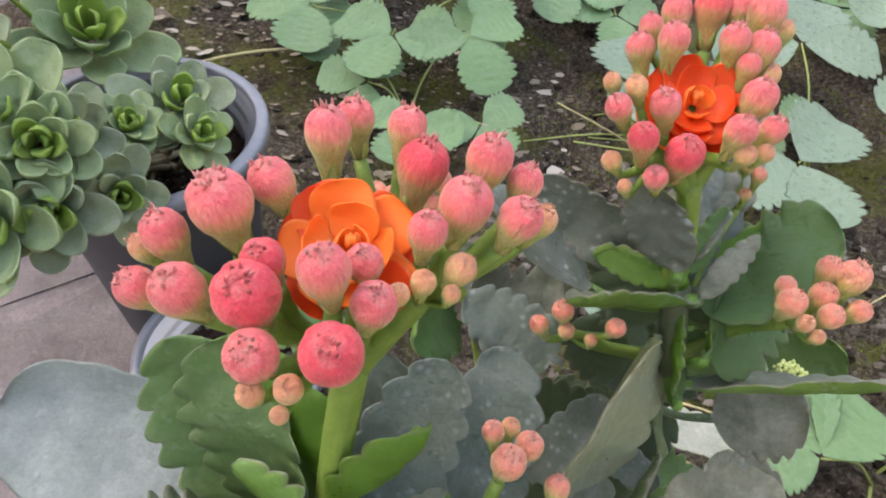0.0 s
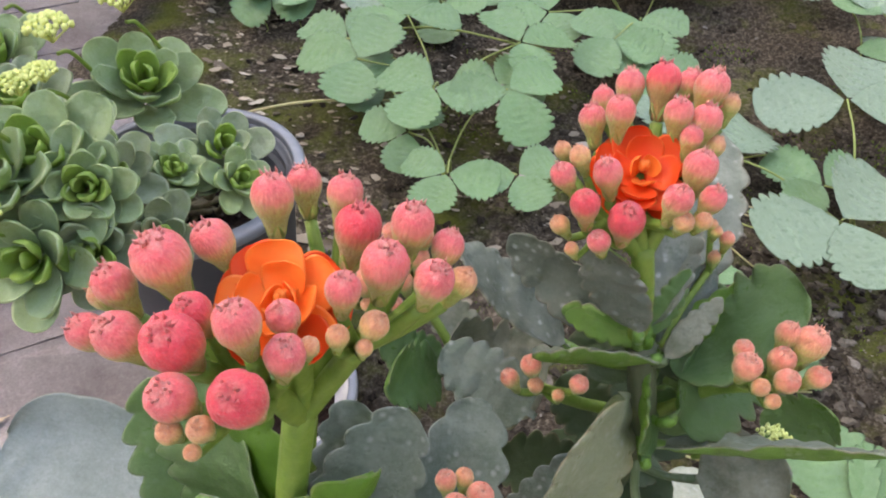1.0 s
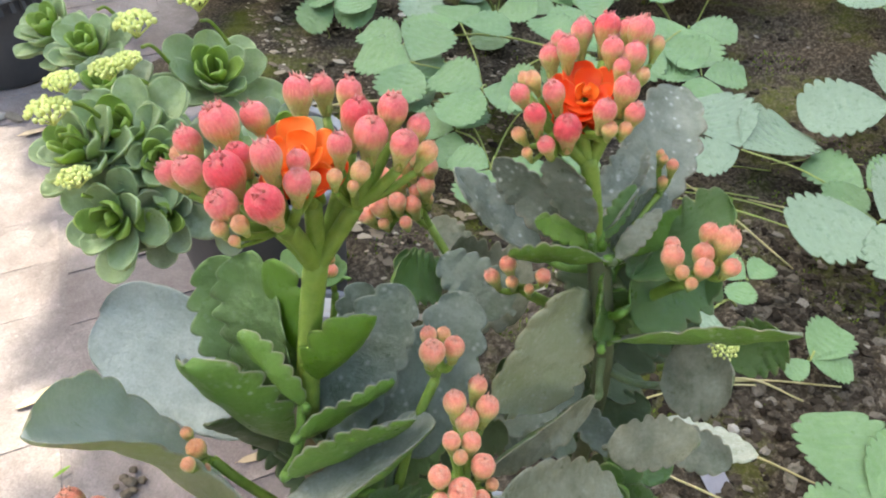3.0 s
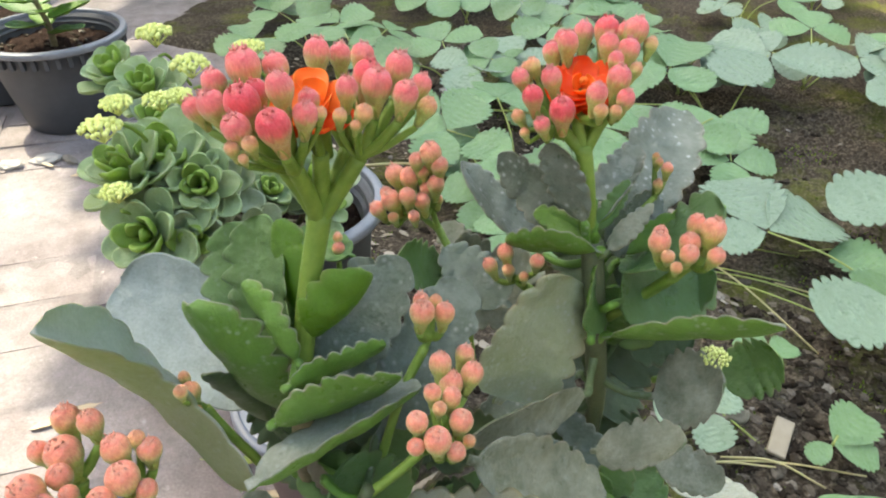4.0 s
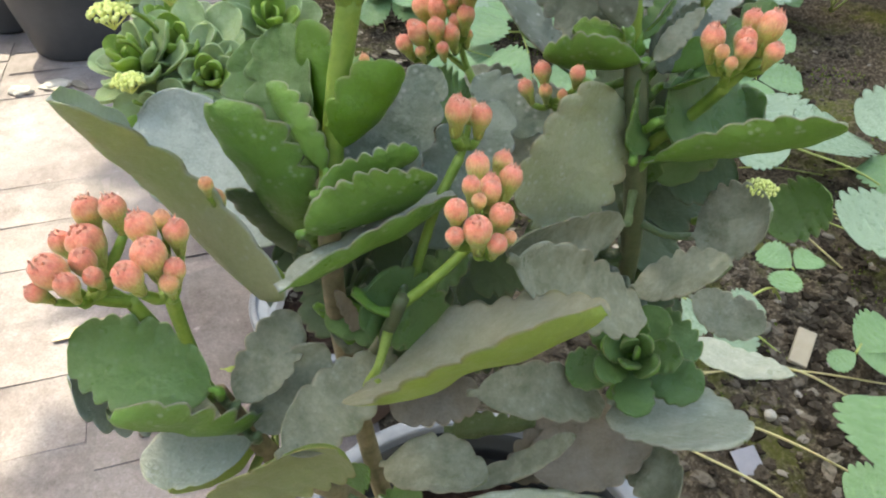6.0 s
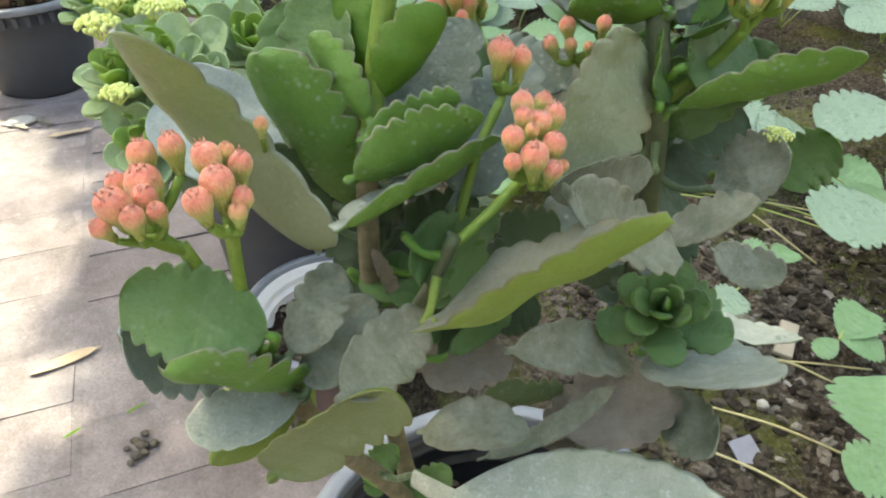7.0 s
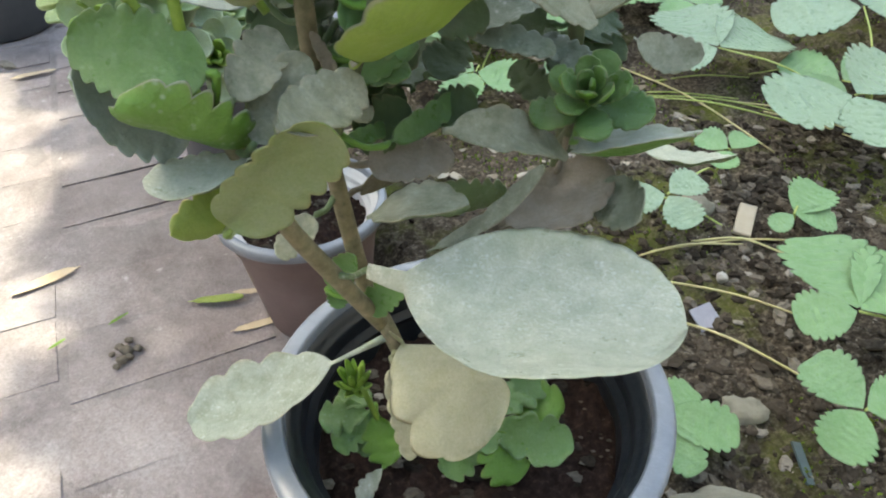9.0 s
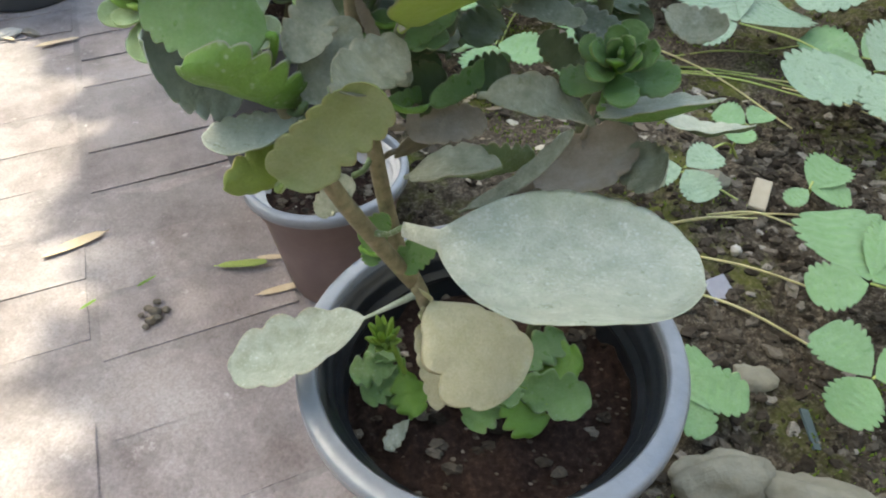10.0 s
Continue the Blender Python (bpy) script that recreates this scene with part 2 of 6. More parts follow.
yl.new(blend(yn, yl, noisy(yn, yl, 180, 3), (0.45, 0.53, 0.12), (0.80, 0.82, 0.34)), yb.inputs["Base Color"])


def petal_material(name, inner, outer):
    m, n, l, b = shader(name, 0.45, 0.35)
    rim = n.new("ShaderNodeAttribute")
    rim.attribute_name = "rim"
    c = blend(n, l, rim.outputs["Fac"], blend(n, l, noisy(n, l, 260, 4, stretch=(1, 1, 1)), inner, outer), (0.98, 0.36, 0.09))
    l.new(c, b.inputs["Base Color"])
    t, mixed = n.new("ShaderNodeBsdfTranslucent"), n.new("ShaderNodeMixShader")
    l.new(c, t.inputs["Color"])
    mixed.inputs[0].default_value = 0.35
    l.new(b.outputs[0], mixed.inputs[1])
    l.new(t.outputs[0], mixed.inputs[2])
    l.new(mixed.outputs[0], n["Material Output"].inputs["Surface"])
    return m


petal_orange = petal_material("petal_orange", (0.98, 0.20, 0.035), (0.99, 0.35, 0.065))
petal_red = petal_material("petal_red", (0.90, 0.07, 0.02), (0.93, 0.15, 0.03))


petal_white = petal_material("petal_white", (0.75, 0.75, 0.70), (0.82, 0.82, 0.78))


def earth_material():
    m, n, l, b = shader("earth", 0.95, 0.05)
    grain = noisy(n, l, 160, 9, 0.75)
    c = ramp(n, l, grain, [(0.30, (0.008, 0.007, 0.005)), (0.50, (0.068, 0.057, 0.044)), (0.70, (0.25, 0.22, 0.18))])
    wide = ramp(n, l, noisy(n, l, 5, 4), [(0.35, (0.6, 0.58, 0.55)), (0.7, (1.25, 1.2, 1.15))])
    c = blend(n, l, 1.0, c, wide, "MULTIPLY")
    moss = ramp(n, l, noisy(n, l, 7, 8, 0.65), [(0.50, (0, 0, 0)), (0.66, (0.8, 0.8, 0.8))])
    c = blend(n, l, moss, c, blend(n, l, noisy(n, l, 240, 4), (0.035, 0.045, 0.008), (0.15, 0.17, 0.03)))
    l.new(c, b.inputs["Base Color"])
    bumped(n, l, b, noisy(n, l, 260, 8, 0.7), 0.004)
    return m


def potting_material():
    m, n, l, b = shader("potting_soil", 0.95, 0.05)
    c = ramp(n, l, noisy(n, l, 210, 9, 0.75), [(0.3, (0.010, 0.006, 0.005)), (0.55, (0.030, 0.019, 0.015)), (0.8, (0.09, 0.06, 0.048))])
    l.new(c, b.inputs["Base Color"])
    bumped(n, l, b, noisy(n, l, 330, 8, 0.7), 0.003)
    return m


def brick_material(name, low, high, show):
    """Worn paving: brick or joint colour under one smear of dry mud that runs across the joints."""
    m, n, l, b = shader(name, 0.75, 0.3)
    info = n.new("ShaderNodeObjectInfo")
    c = blend(n, l, info.outputs["Random"], low, high)
    mud = ramp(n, l, noisy(n, l, 5, 8, 0.7, "World"), [(0.36, (show,) * 3), (0.70, (1, 1, 1))])
    mud_colour = ramp(n, l, noisy(n, l, 2.6, 7, 0.7, "World"), [(0.30, (0.15, 0.132, 0.134)), (0.5, (0.26, 0.232, 0.236)), (0.7, (0.36, 0.33, 0.335))])
    c = blend(n, l, mud, c, mud_colour)
    stain = ramp(n, l, noisy(n, l, 11, 9, 0.72, "World"), [(0.36, (0.5, 0.46, 0.45)), (0.56, (1.05, 1.05, 1.05))])
    c = blend(n, l, 0.7, c, stain, "MULTIPLY")
    grit = ramp(n, l, noisy(n, l, 330, 5, 0.7, coord="World"), [(0.3, (0.68, 0.67, 0.66)), (0.7, (1.2, 1.2, 1.2))])
    c = blend(n, l, 0.85, c, grit, "MULTIPLY")
    chalk = ramp(n, l, noisy(n, l, 38, 9, 0.75, "World"), [(0.60, (0, 0, 0)), (0.70, (0.6, 0.6, 0.6))])
    c = blend(n, l, chalk, c, (0.46, 0.44, 0.43))
    spots = ramp(n, l, noisy(n, l, 55, 8, 0.8, "World", stretch=(1, 0.6, 1)), [(0.30, (0.75, 0.75, 0.75)), (0.38, (0, 0, 0))])
    c = blend(n, l, spots, c, (0.085, 0.075, 0.072))
    l.new(c, b.inputs["Base Color"])
    l.new(ramp(n, l, noisy(n, l, 6, 4, coord="World"), [(0.35, (0.4,) * 3), (0.65, (0.85,) * 3)]), b.inputs["Roughness"])
    bumped(n, l, b, noisy(n, l, 60, 10, 0.75, "World"), 0.005)
    return m


def plain_material(name, low, high, scale=60, rough=0.6, spec=0.4, relief=0.0005, metal=0.0):
    m, n, l, b = shader(name, rough, spec)
    l.new(blend(n, l, noisy(n, l, scale, 7, 0.65), low, high), b.inputs["Base Color"])
    b.inputs["Metallic"].default_value = metal
    bumped(n, l, b, noisy(n, l, scale * 5, 5), relief)
    return m


earth, potting_soil, paving_brick = earth_material(), potting_material(), brick_material("paving_brick", (0.17, 0.140, 0.136), (0.29, 0.25, 0.245), 0.4)
joint_dirt = brick_material("joint_dirt", (0.13, 0.114, 0.112), (0.15, 0.132, 0.129), 0.4)
pot_black = plain_material("pot_black", (0.006, 0.008, 0.010), (0.022, 0.026, 0.032), 40, 0.3, 0.45)
pot_rim_grey = plain_material("pot_rim_grey", (0.10, 0.112, 0.135), (0.24, 0.255, 0.285), 50, 0.32, 0.5)
pot_brown = plain_material("pot_brown", (0.13, 0.085, 0.08), (0.20, 0.145, 0.135), 50, 0.6, 0.4)
pot_white = plain_material("pot_white", (0.5, 0.48, 0.46), (0.7, 0.68, 0.66), 60, 0.5, 0.4)
pot_dark_grey = plain_material("pot_dark_grey", (0.035, 0.04, 0.05), (0.075, 0.08, 0.09), 30, 0.55, 0.4)
rock_tan = plain_material("rock_tan", (0.13, 0.125, 0.095), (0.28, 0.265, 0.21), 60, 0.9, 0.25, 0.003)
rock_pale = plain_material("rock_pale", (0.30, 0.285, 0.26), (0.46, 0.44, 0.41), 60, 0.85, 0.3, 0.002)
wood_chip = plain_material("wood_chip", (0.30, 0.26, 0.19), (0.42, 0.37, 0.29), 90, 0.85, 0.3, 0.001)
clod_dark, kn, kl, kb = shader("clod", 0.95, 0.05)
island = kn.new("ShaderNodeNewGeometry")
kc = ramp(kn, kl, island.outputs["Random Per Island"], [(0.0, (0.022, 0.017, 0.013)), (0.6, (0.07, 0.058, 0.045)), (0.93, (0.15, 0.13, 0.105)), (1.0, (0.30, 0.275, 0.24))])
kl.new(blend(kn, kl, 0.7, kc, ramp(kn, kl, noisy(kn, kl, 260, 6, 0.7), [(0.3, (0.5, 0.5, 0.5)), (0.7, (1.3, 1.3, 1.3))]), "MULTIPLY"), kb.inputs["Base Color"])
bumped(kn, kl, kb, noisy(kn, kl, 500, 6), 0.002)
dry_litter_mix, dn, dl, db = shader("dry_litter", 0.85, 0.2)
scrap = dn.new("ShaderNodeNewGeometry")
dl.new(ramp(dn, dl, scrap.outputs["Random Per Island"], [(0.0, (0.12, 0.095, 0.07)), (0.5, (0.26, 0.22, 0.165)), (1.0, (0.44, 0.40, 0.33))]), db.inputs["Base Color"])
moss_green = plain_material("moss", (0.06, 0.11, 0.012), (0.22, 0.30, 0.04), 90, 0.8, 0.2)
dry_leaf_brown = plain_material("dry_leaf", (0.36, 0.28, 0.19), (0.52, 0.43, 0.31), 80, 0.8, 0.3, 0.0006)
shard_grey = plain_material("shard", (0.15, 0.15, 0.18), (0.27, 0.27, 0.32), 60, 0.5, 0.5)
shard_dark = plain_material("shard_dark", (0.03, 0.05, 0.06), (0.08, 0.12, 0.13), 80, 0.4, 0.5)
plaster = plain_material("plaster", (0.26, 0.26, 0.25), (0.34, 0.34, 0.32), 6, 0.9, 0.2, 0.002)


# ---- builders ----
def mesh_object(name, verts, faces, material, smooth=True):
    me = bpy.data.meshes.new(name)
    me.from_pydata([tuple(v) for v in verts], [], faces)
    me.materials.append(material)
    if smooth:
        me.polygons.foreach_set("use_smooth", [True] * len(me.polygons))
    me.update()
    return new(name, me)


def thing(name, at, label, category, group=""):
    ob = new(name)
    ob.empty_display_size = 0.02
    ob.location = at
    return tagged(ob, label, category, group)


def origin(ob):
    p = Vector()
    while ob:
        p = p + ob.location
        ob = ob.parent
    return p


def part(name, verts, faces, material, parent, label="", smooth=True):
    """A mesh in world coordinates, hung under its thing or part."""
    o = origin(parent)
    ob = mesh_object(name, [Vector(v) - o for v in verts], faces, material, smooth)
    ob.parent = parent
    return tagged(ob, label)


def set_rim(ob, values, name="rim"):
    a = ob.data.attributes.new(name, "FLOAT", "POINT")
    a.data.foreach_set("value", values)


def ring_faces(rows, n, close=True):
    faces = [(i * n + j, i * n + (j + 1) % n, (i + 1) * n + (j + 1) % n, (i + 1) * n + j) for i in range(rows - 1) for j in range(n)]
    if close:
        faces += [tuple(range(n))[::-1], tuple(range((rows - 1) * n, rows * n))]
    return faces


def curve_points(points, steps):
    """A smooth line through the points (Catmull-Rom)."""
    p = [Vector(q) for q in points]
    p = [p[0] * 2 - p[1], *p, p[-1] * 2 - p[-2]]
    out = []
    for k in range(1, len(p) - 2):
        for s in range(steps):
            t = s / steps
            a, b, c, d = p[k - 1 : k + 3]
            out.append(0.5 * (2 * b + (c - a) * t + (2 * a - 5 * b + 4 * c - d) * t * t + (3 * b - a - 3 * c + d) * t ** 3))
    return [*out, p[-2]]


def tube(points, radii, sides=9, steps=6):
    line = curve_points(points, steps) if len(points) > 2 else [Vector(points[0]).lerp(Vector(points[1]), i / 4) for i in range(5)]
    verts = []
    for i, p in enumerate(line):
        ahead = (line[min(i + 1, len(line) - 1)] - line[max(i - 1, 0)]).normalized()
        side = ahead.orthogonal().normalized() if i == 0 else (side - ahead * side.dot(ahead)).normalized()
        up = ahead.cross(side)
        u = i / (len(line) - 1) * (len(radii) - 1)
        k = min(int(u), len(radii) - 2)
        r = radii[k] + (radii[k + 1] - radii[k]) * (u - k)
        verts += [p + r * (math.cos(a) * side + math.sin(a) * up) for a in (2 * math.pi * j / sides for j in range(sides))]
    return verts, ring_faces(len(line), sides)


leaf_random = random.Random(11)
UPPER = []


def leaf_mesh(base, tip, face, width, stalk=0.1, teeth=6, cup=0.14, bend=0.0, thick=0.0010, notch=0.29, shape=2.3, waist=0.85, wave=0.045, sag=(0, 0, 0), nu=64, ring=18):
    """A fleshy scalloped leaf from base to tip, its upper side towards face."""
    b, t = Vector(base), Vector(tip)
    axis = t - b
    length = axis.length
    axis.normalize()
    up = Vector(face)
    up = (up - axis * up.dot(axis)).normalized()
    side = axis.cross(up)
    drop = Vector(sag)
    ph = leaf_random.uniform(0, 6.28)
    ph2 = leaf_random.uniform(0, 6.28)
    verts, rim = [], []
    UPPER.clear()
    for i in range(nu):
        u = 1 - (1 - i / (nu - 1)) ** 1.25
        q = max(0.0, (u - stalk) / (1 - stalk))
        blade = max(0.0, 1 - abs(2 * q ** waist - 1) ** shape) ** (1 / shape)
        lift = bend * length * math.sin(math.pi * u) * 1.0
        for j in range(ring):
            a = 2 * math.pi * j / ring
            sgn = 1 if math.cos(a) >= 0 else -1
            k = teeth * (q ** 1.1) + (0.17 * sgn) + ph * 0.05
            cut = 1 - notch * (0.75 + 0.7 * noise.noise(Vector((math.floor(k + 0.5) * 1.7, sgn * 3.1, ph2 * 5)))) * (1 - abs(math.sin(math.pi * k)) ** 0.8) * min(1, q * 2.5) if teeth else 1
            w = max(width / 2 * blade * cut, min(width * 0.055, 0.0024) * (1 if u < 0.9 else 0.4))
            v = math.cos(a)
            v = sgn * abs(v) ** 0.8
            h = thick * math.sin(a) * (0.55 + 0.45 * blade) * (1.3 if q == 0 else 1)
            z = lift + cup * width * (v * v * cut * cut - 0.4) * blade + wave * width * math.sin(5 * u + ph + 2 * v) * abs(v)
            z += 0.05 * width * noise.noise(Vector((3 * u * length / width, 1.6 * v, ph2 * 3))) * blade
            # a shallow groove along the midrib
            z -= 0.02 * width * math.exp(-((v / 0.12) ** 2)) * blade * (1 if math.sin(a) > 0 else 0.3)
            verts.append(b + axis * (length * u) + drop * math.sin(math.pi * u) + side * (w * v) + up * (h + z))
            UPPER.append(1.0 if math.sin(a) > -0.01 else 0.0)
            rim.append(max(0.0, abs(v) - 0.93) * 9 * min(1, q * 3) if teeth else max(0.0, abs(v) - 0.95) * 8)
    return verts, ring_faces(nu, ring), rim


STEMS = {}


def leaf(parent, base, tip, face, width, material, stalk=0.1, name="leaf", label="", **more):
    verts, faces, rim = leaf_mesh(base, tip, face, width, stalk, **more)
    near = min(STEMS.get(parent.name, ()), key=lambda q: (q - Vector(base)).length, default=None)
    if near is not None and 0.002 < (near - Vector(base)).length < 0.024:
        # the leaf's stalk runs on to the stem
        b = Vector(base)
        ahead = b + (Vector(tip) - b) * 0.06
        v, f = tube([near, near.lerp(b, 0.55) - Vector((0, 0, 0.003)), b, ahead], [0.0018, 0.0013, 0.0016, 0.0010], 8, 4)
        k = len(verts)
        verts = verts + v
        faces = faces + [tuple(x + k for x in g) for g in f]
        rim = rim + [0.0] * len(v)
    ob = part(name, verts, faces, material, parent, label)
    set_rim(ob, [min(1.0, r) for r in rim])
    set_rim(ob, UPPER + [0.0] * (len(rim) - len(UPPER)), "upper")
    return ob


def bud_mesh(seed):
    """A closed bud of unit radius: overlapping petals wound to a ragged tip, tapering to a green foot."""
    r = random.Random(seed)
    n, verts = 30, []
    turn, ph, petals = r.uniform(0.35, 0.7) * r.choice((-1, 1)), r.uniform(0, 6.28), r.choice((4, 5, 5))
    profile = ((-2.3, 0.34), (-2.05, 0.41), (-1.8, 0.46), (-1.55, 0.52), (-1.3, 0.59), (-1.06, 0.68), (-0.86, 0.78), (-0.62, 0.89), (-0.36, 0.96), (-0.1, 1.0), (0.15, 0.99), (0.38, 0.94), (0.57, 0.86), (0.73, 0.75), (0.86, 0.61), (0.95, 0.46), (1.0, 0.31), (1.02, 0.17), (0.98, 0.05))
    rows, rim = len(profile), []
    for i, (z, rad) in enumerate(profile):
        u = i / (rows - 1)
        grow = min(1, max(0, (u - 0.28) * 2.0))
        for j in range(n):
            a = 2 * math.pi * j / n
            fold = (a * petals / 6.2832 + turn * u * 3.0 + ph + 0.35 * noise.noise(Vector((math.cos(a) * 1.5, math.sin(a) * 1.5, z + seed)))) % 1.0
            seam = 0.10 * grow * math.exp(-((min(fold, 1 - fold) / 0.10) ** 2))
            ridge = 0.075 * fold * grow
            rim.append(grow * math.exp(-((min(fold, 1 - fold) / 0.07) ** 2)) + (0.2 if u > 0.93 else 0.0))
            rag = 0.10 * r.random() if u > 0.86 else 0.0
            k = max(0.04, rad * (0.95 + ridge - seam) + (0.04 * r.uniform(-1, 1) if u > 0.84 else 0.0))
            verts.append((k * math.cos(a), k * math.sin(a), z + rag))
    faces = ring_faces(rows, n)
    # little pointed petal ends round the tip
    for c in range(12):
        a = c * 0.52 + r.uniform(-0.3, 0.3)
        d, w, z0 = r.uniform(0.12, 0.45), 0.08, 1.02 + r.uniform(-0.10, 0.06)
        p = Vector((d * math.cos(a), d * math.sin(a), z0))
        s, o = Vector((-math.sin(a), math.cos(a), 0)), Vector((math.cos(a), math.sin(a), 0))
        k = len(verts)
        lean = r.uniform(-0.15, 0.35)
        verts += [p - s * w - o * 0.06, p + s * w - o * 0.06, p + o * 0.10, p + o * lean * 0.5 + Vector((0, 0, r.uniform(0.16, 0.40)))]
        rim += [0.2, 0.2, 0.2, 0.0]
        faces += [(k, k + 1, k + 3), (k + 1, k + 2, k + 3), (k + 2, k, k + 3), (k, k + 2, k + 1)]
    return verts, faces, rim


BUDS = {}
bud_random = random.Random(5)


class Head:
    """A flower head: the forking stalks are one part, the buds hang under it."""

    def __init__(self, plant, stem, forks, radius):
        self.forks, self.heart, self.radius = [Vector(q) for q in forks], Vector(stem[-1]), radius
        verts, faces = tube(stem, [radius * 1.1, radius, radius * 1.05], 12)
        for q in self.forks:
            if (q - self.heart).length > 1e-4:
                mid = self.heart.lerp(q, 0.5) + Vector((0, 0, -0.08 * (q - self.heart).length))
                more, mf = tube([self.heart - (Vector(stem[-1]) - Vector(stem[-2])).normalized() * radius, mid, q], [radius * 0.85, radius * 0.75, radius * 0.72], 9)
                k = len(verts)
                verts += more
                faces += [tuple(x + k for x in f) for f in mf]
        self.ob = part("flower_head", verts, faces, stem_green, plant, "pale green forking stalk carrying a cluster of buds")
        self.low = self.heart - Vector((0, 0, 0.012))


def bud(head, at, radius, material):
    p = Vector(at)
    way = (p - head.low)
    way.normalize()
    way = (way + Vector((0, 0, 0.55)) + Vector([bud_random.uniform(-0.18, 0.18) for _ in range(3)])).normalized()
    key = (material.name, bud_random.randrange(4))
    if key not in BUDS:
        v, f, rim = bud_mesh(key[1] * 7 + len(BUDS))
        me = bpy.data.meshes.new("bud")
        me.from_pydata([tuple(x) for x in v], [], f)
        me.materials.append(material)
        me.polygons.foreach_set("use_smooth", [True] * len(me.polygons))
        me.attributes.new("rim", "FLOAT", "POINT").data.foreach_set("value", [min(1.0, x) for x in rim])
        BUDS[key] = me
    ob = new("bud", BUDS[key])
    ob.parent = head.ob
    o = origin(head.ob)
    spin = Matrix.Rotation(bud_random.uniform(0, 6.28), 4, "Z")
    slim = bud_random.uniform(0.92, 1.04)
    ob.matrix_basis = Matrix.Translation(p - o) @ way.to_track_quat("Z", "Y").to_matrix().to_4x4() @ spin @ Matrix.Diagonal((radius, radius, radius * slim, 1))
    foot = p - way * radius * 2.4
    fork = min(head.forks, key=lambda q: (q - foot).length)
    mid = fork.lerp(foot, 0.55) - way * radius * 0.5
    v, f = tube([fork, mid, foot], [radius * 0.50, radius * 0.46, radius * 0.36], 8, 4)
    part("bud_stalk", v, f, stem_green, head.ob)
    # four pointed sepals hugging the foot of the bud
    q = way.to_track_quat("Z", "Y")
    v, f = [], []
    for c in range(4):
        a = c * math.pi / 2 + 0.4
        o1 = q @ Vector((math.cos(a), math.sin(a), 0))
        s1 = q @ Vector((-math.sin(a), math.cos(a), 0))
        k = len(v)
        for u, w in ((0.0, 0.26), (0.4, 0.30), (0.8, 0.16), (1.0, 0.02)):
            mid = p + way * radius * (-2.3 + 1.15 * u) + o1 * radius * (0.27 + 0.34 * u)
            v += [mid - s1 * w * radius, mid + s1 * w * radius, mid - o1 * radius * 0.09]
        for i in range(3):
            i0, i1 = k + 3 * i, k + 3 * i + 3
            f += [(i0, i0 + 1, i1 + 1, i1), (i0 + 1, i0 + 2, i1 + 2, i1 + 1), (i0 + 2, i0, i1, i1 + 2)]
    part("sepal", v, f, stem_lime, head.ob)


def flower(plant, at, face, size, seed, red=1):
    """An open double flower: rings of ruffled petals round a small heart."""
    r = random.Random(seed)
    c, up = Vector(at), Vector(face).normalized()
    q = up.to_track_quat("Z", "Y")
    v, f = tube([c - up * size * 1.9, c - up * size * 0.9, c - up * size * 0.1], [size * 0.16, size * 0.30, size * 0.34], 10)
    core = part("flower", v, f, stem_green, plant, "open orange double flower with ruffled petals")
    heart(core, c, size)
    for ring, (count, rise, reach, wide) in enumerate(((6, 5, 1.08, 1.0), (5, 24, 1.0, 0.98), (4, 46, 0.78, 0.8), (3, 70, 0.5, 0.5))):
        for k in range(count):
            a = 2 * math.pi * (k + 0.45 * ring) / count + r.uniform(-0.2, 0.2)
            e = radians(rise + r.uniform(-14, 14))
            out = q @ Vector((math.cos(a) * math.cos(e), math.sin(a) * math.cos(e), math.sin(e)))
            b = c + (q @ Vector((math.cos(a), math.sin(a), 0))) * size * 0.10
            inward = (up - out * up.dot(out)).normalized() if up.dot(out) < 0.97 else (q @ Vector((-math.cos(a), -math.sin(a), 0)))
            leaf(core, b, b + out * size * reach * r.uniform(0.92, 1.06), inward, size * wide, petal_red if ring < red else petal_orange,
                 stalk=0.02, name="petal", teeth=0, cup=0.16, bend=-0.08, thick=0.00025, shape=2.6, waist=1.35, wave=0.06, nu=22, ring=12)


def heart(flower_part, at, size):
    """The small yellow heart of a flower."""
    verts, faces = [], []
    tip, tf = rock_mesh((1, 1, 1.6), 5, detail=1)
    for k in range(9):
        p = Vector(at) + Vector((0.10 * size * math.cos(k * 2.4) * (k / 9), 0.10 * size * math.sin(k * 2.4) * (k / 9), size * (0.28 + 0.02 * (k % 3))))
        i = len(verts)
        verts += [p + q * size * 0.07 for q in tip]
        faces += [tuple(x + i for x in g) for g in tf]
    part("heart", verts, faces, petal_orange, flower_part, "orange heart of the flower")


def lathe(profile, at, sides=72, wobble=0.0):
    verts, c = [], Vector(at)
    for rad, z in profile:
        verts += [c + Vector((rad * math.cos(a), rad * math.sin(a), z)) for a in (2 * math.pi * j / sides for j in range(sides))]
    faces = [(i * sides + j, i * sides + (j + 1) % sides, (i + 1) * sides + (j + 1) % sides, (i + 1) * sides + j) for i in range(len(profile) - 1) for j in range(sides)]
    return verts, faces


def soil_disc(at, radius, bumps, seed):
    c, verts, faces = Vector(at), [], []
    n, m = 90, 40
    for i in range(m + 1):
        for j in range(n):
            a, r = 2 * math.pi * j / n, radius * i / m
            p = c + Vector((r * math.cos(a), r * math.sin(a), 0))
            p.z += bumps * (noise.noise(p * 45 + Vector((seed, 0, 0))) + 0.8 * noise.noise(p * 130) + 0.4 * noise.noise(p * 300))
            verts.append(p)
    for i in range(m):
        faces += [(i * n + j, (i + 1) * n + j, (i + 1) * n + (j + 1) % n, i * n + (j + 1) % n) for j in range(n)]
    return verts, faces


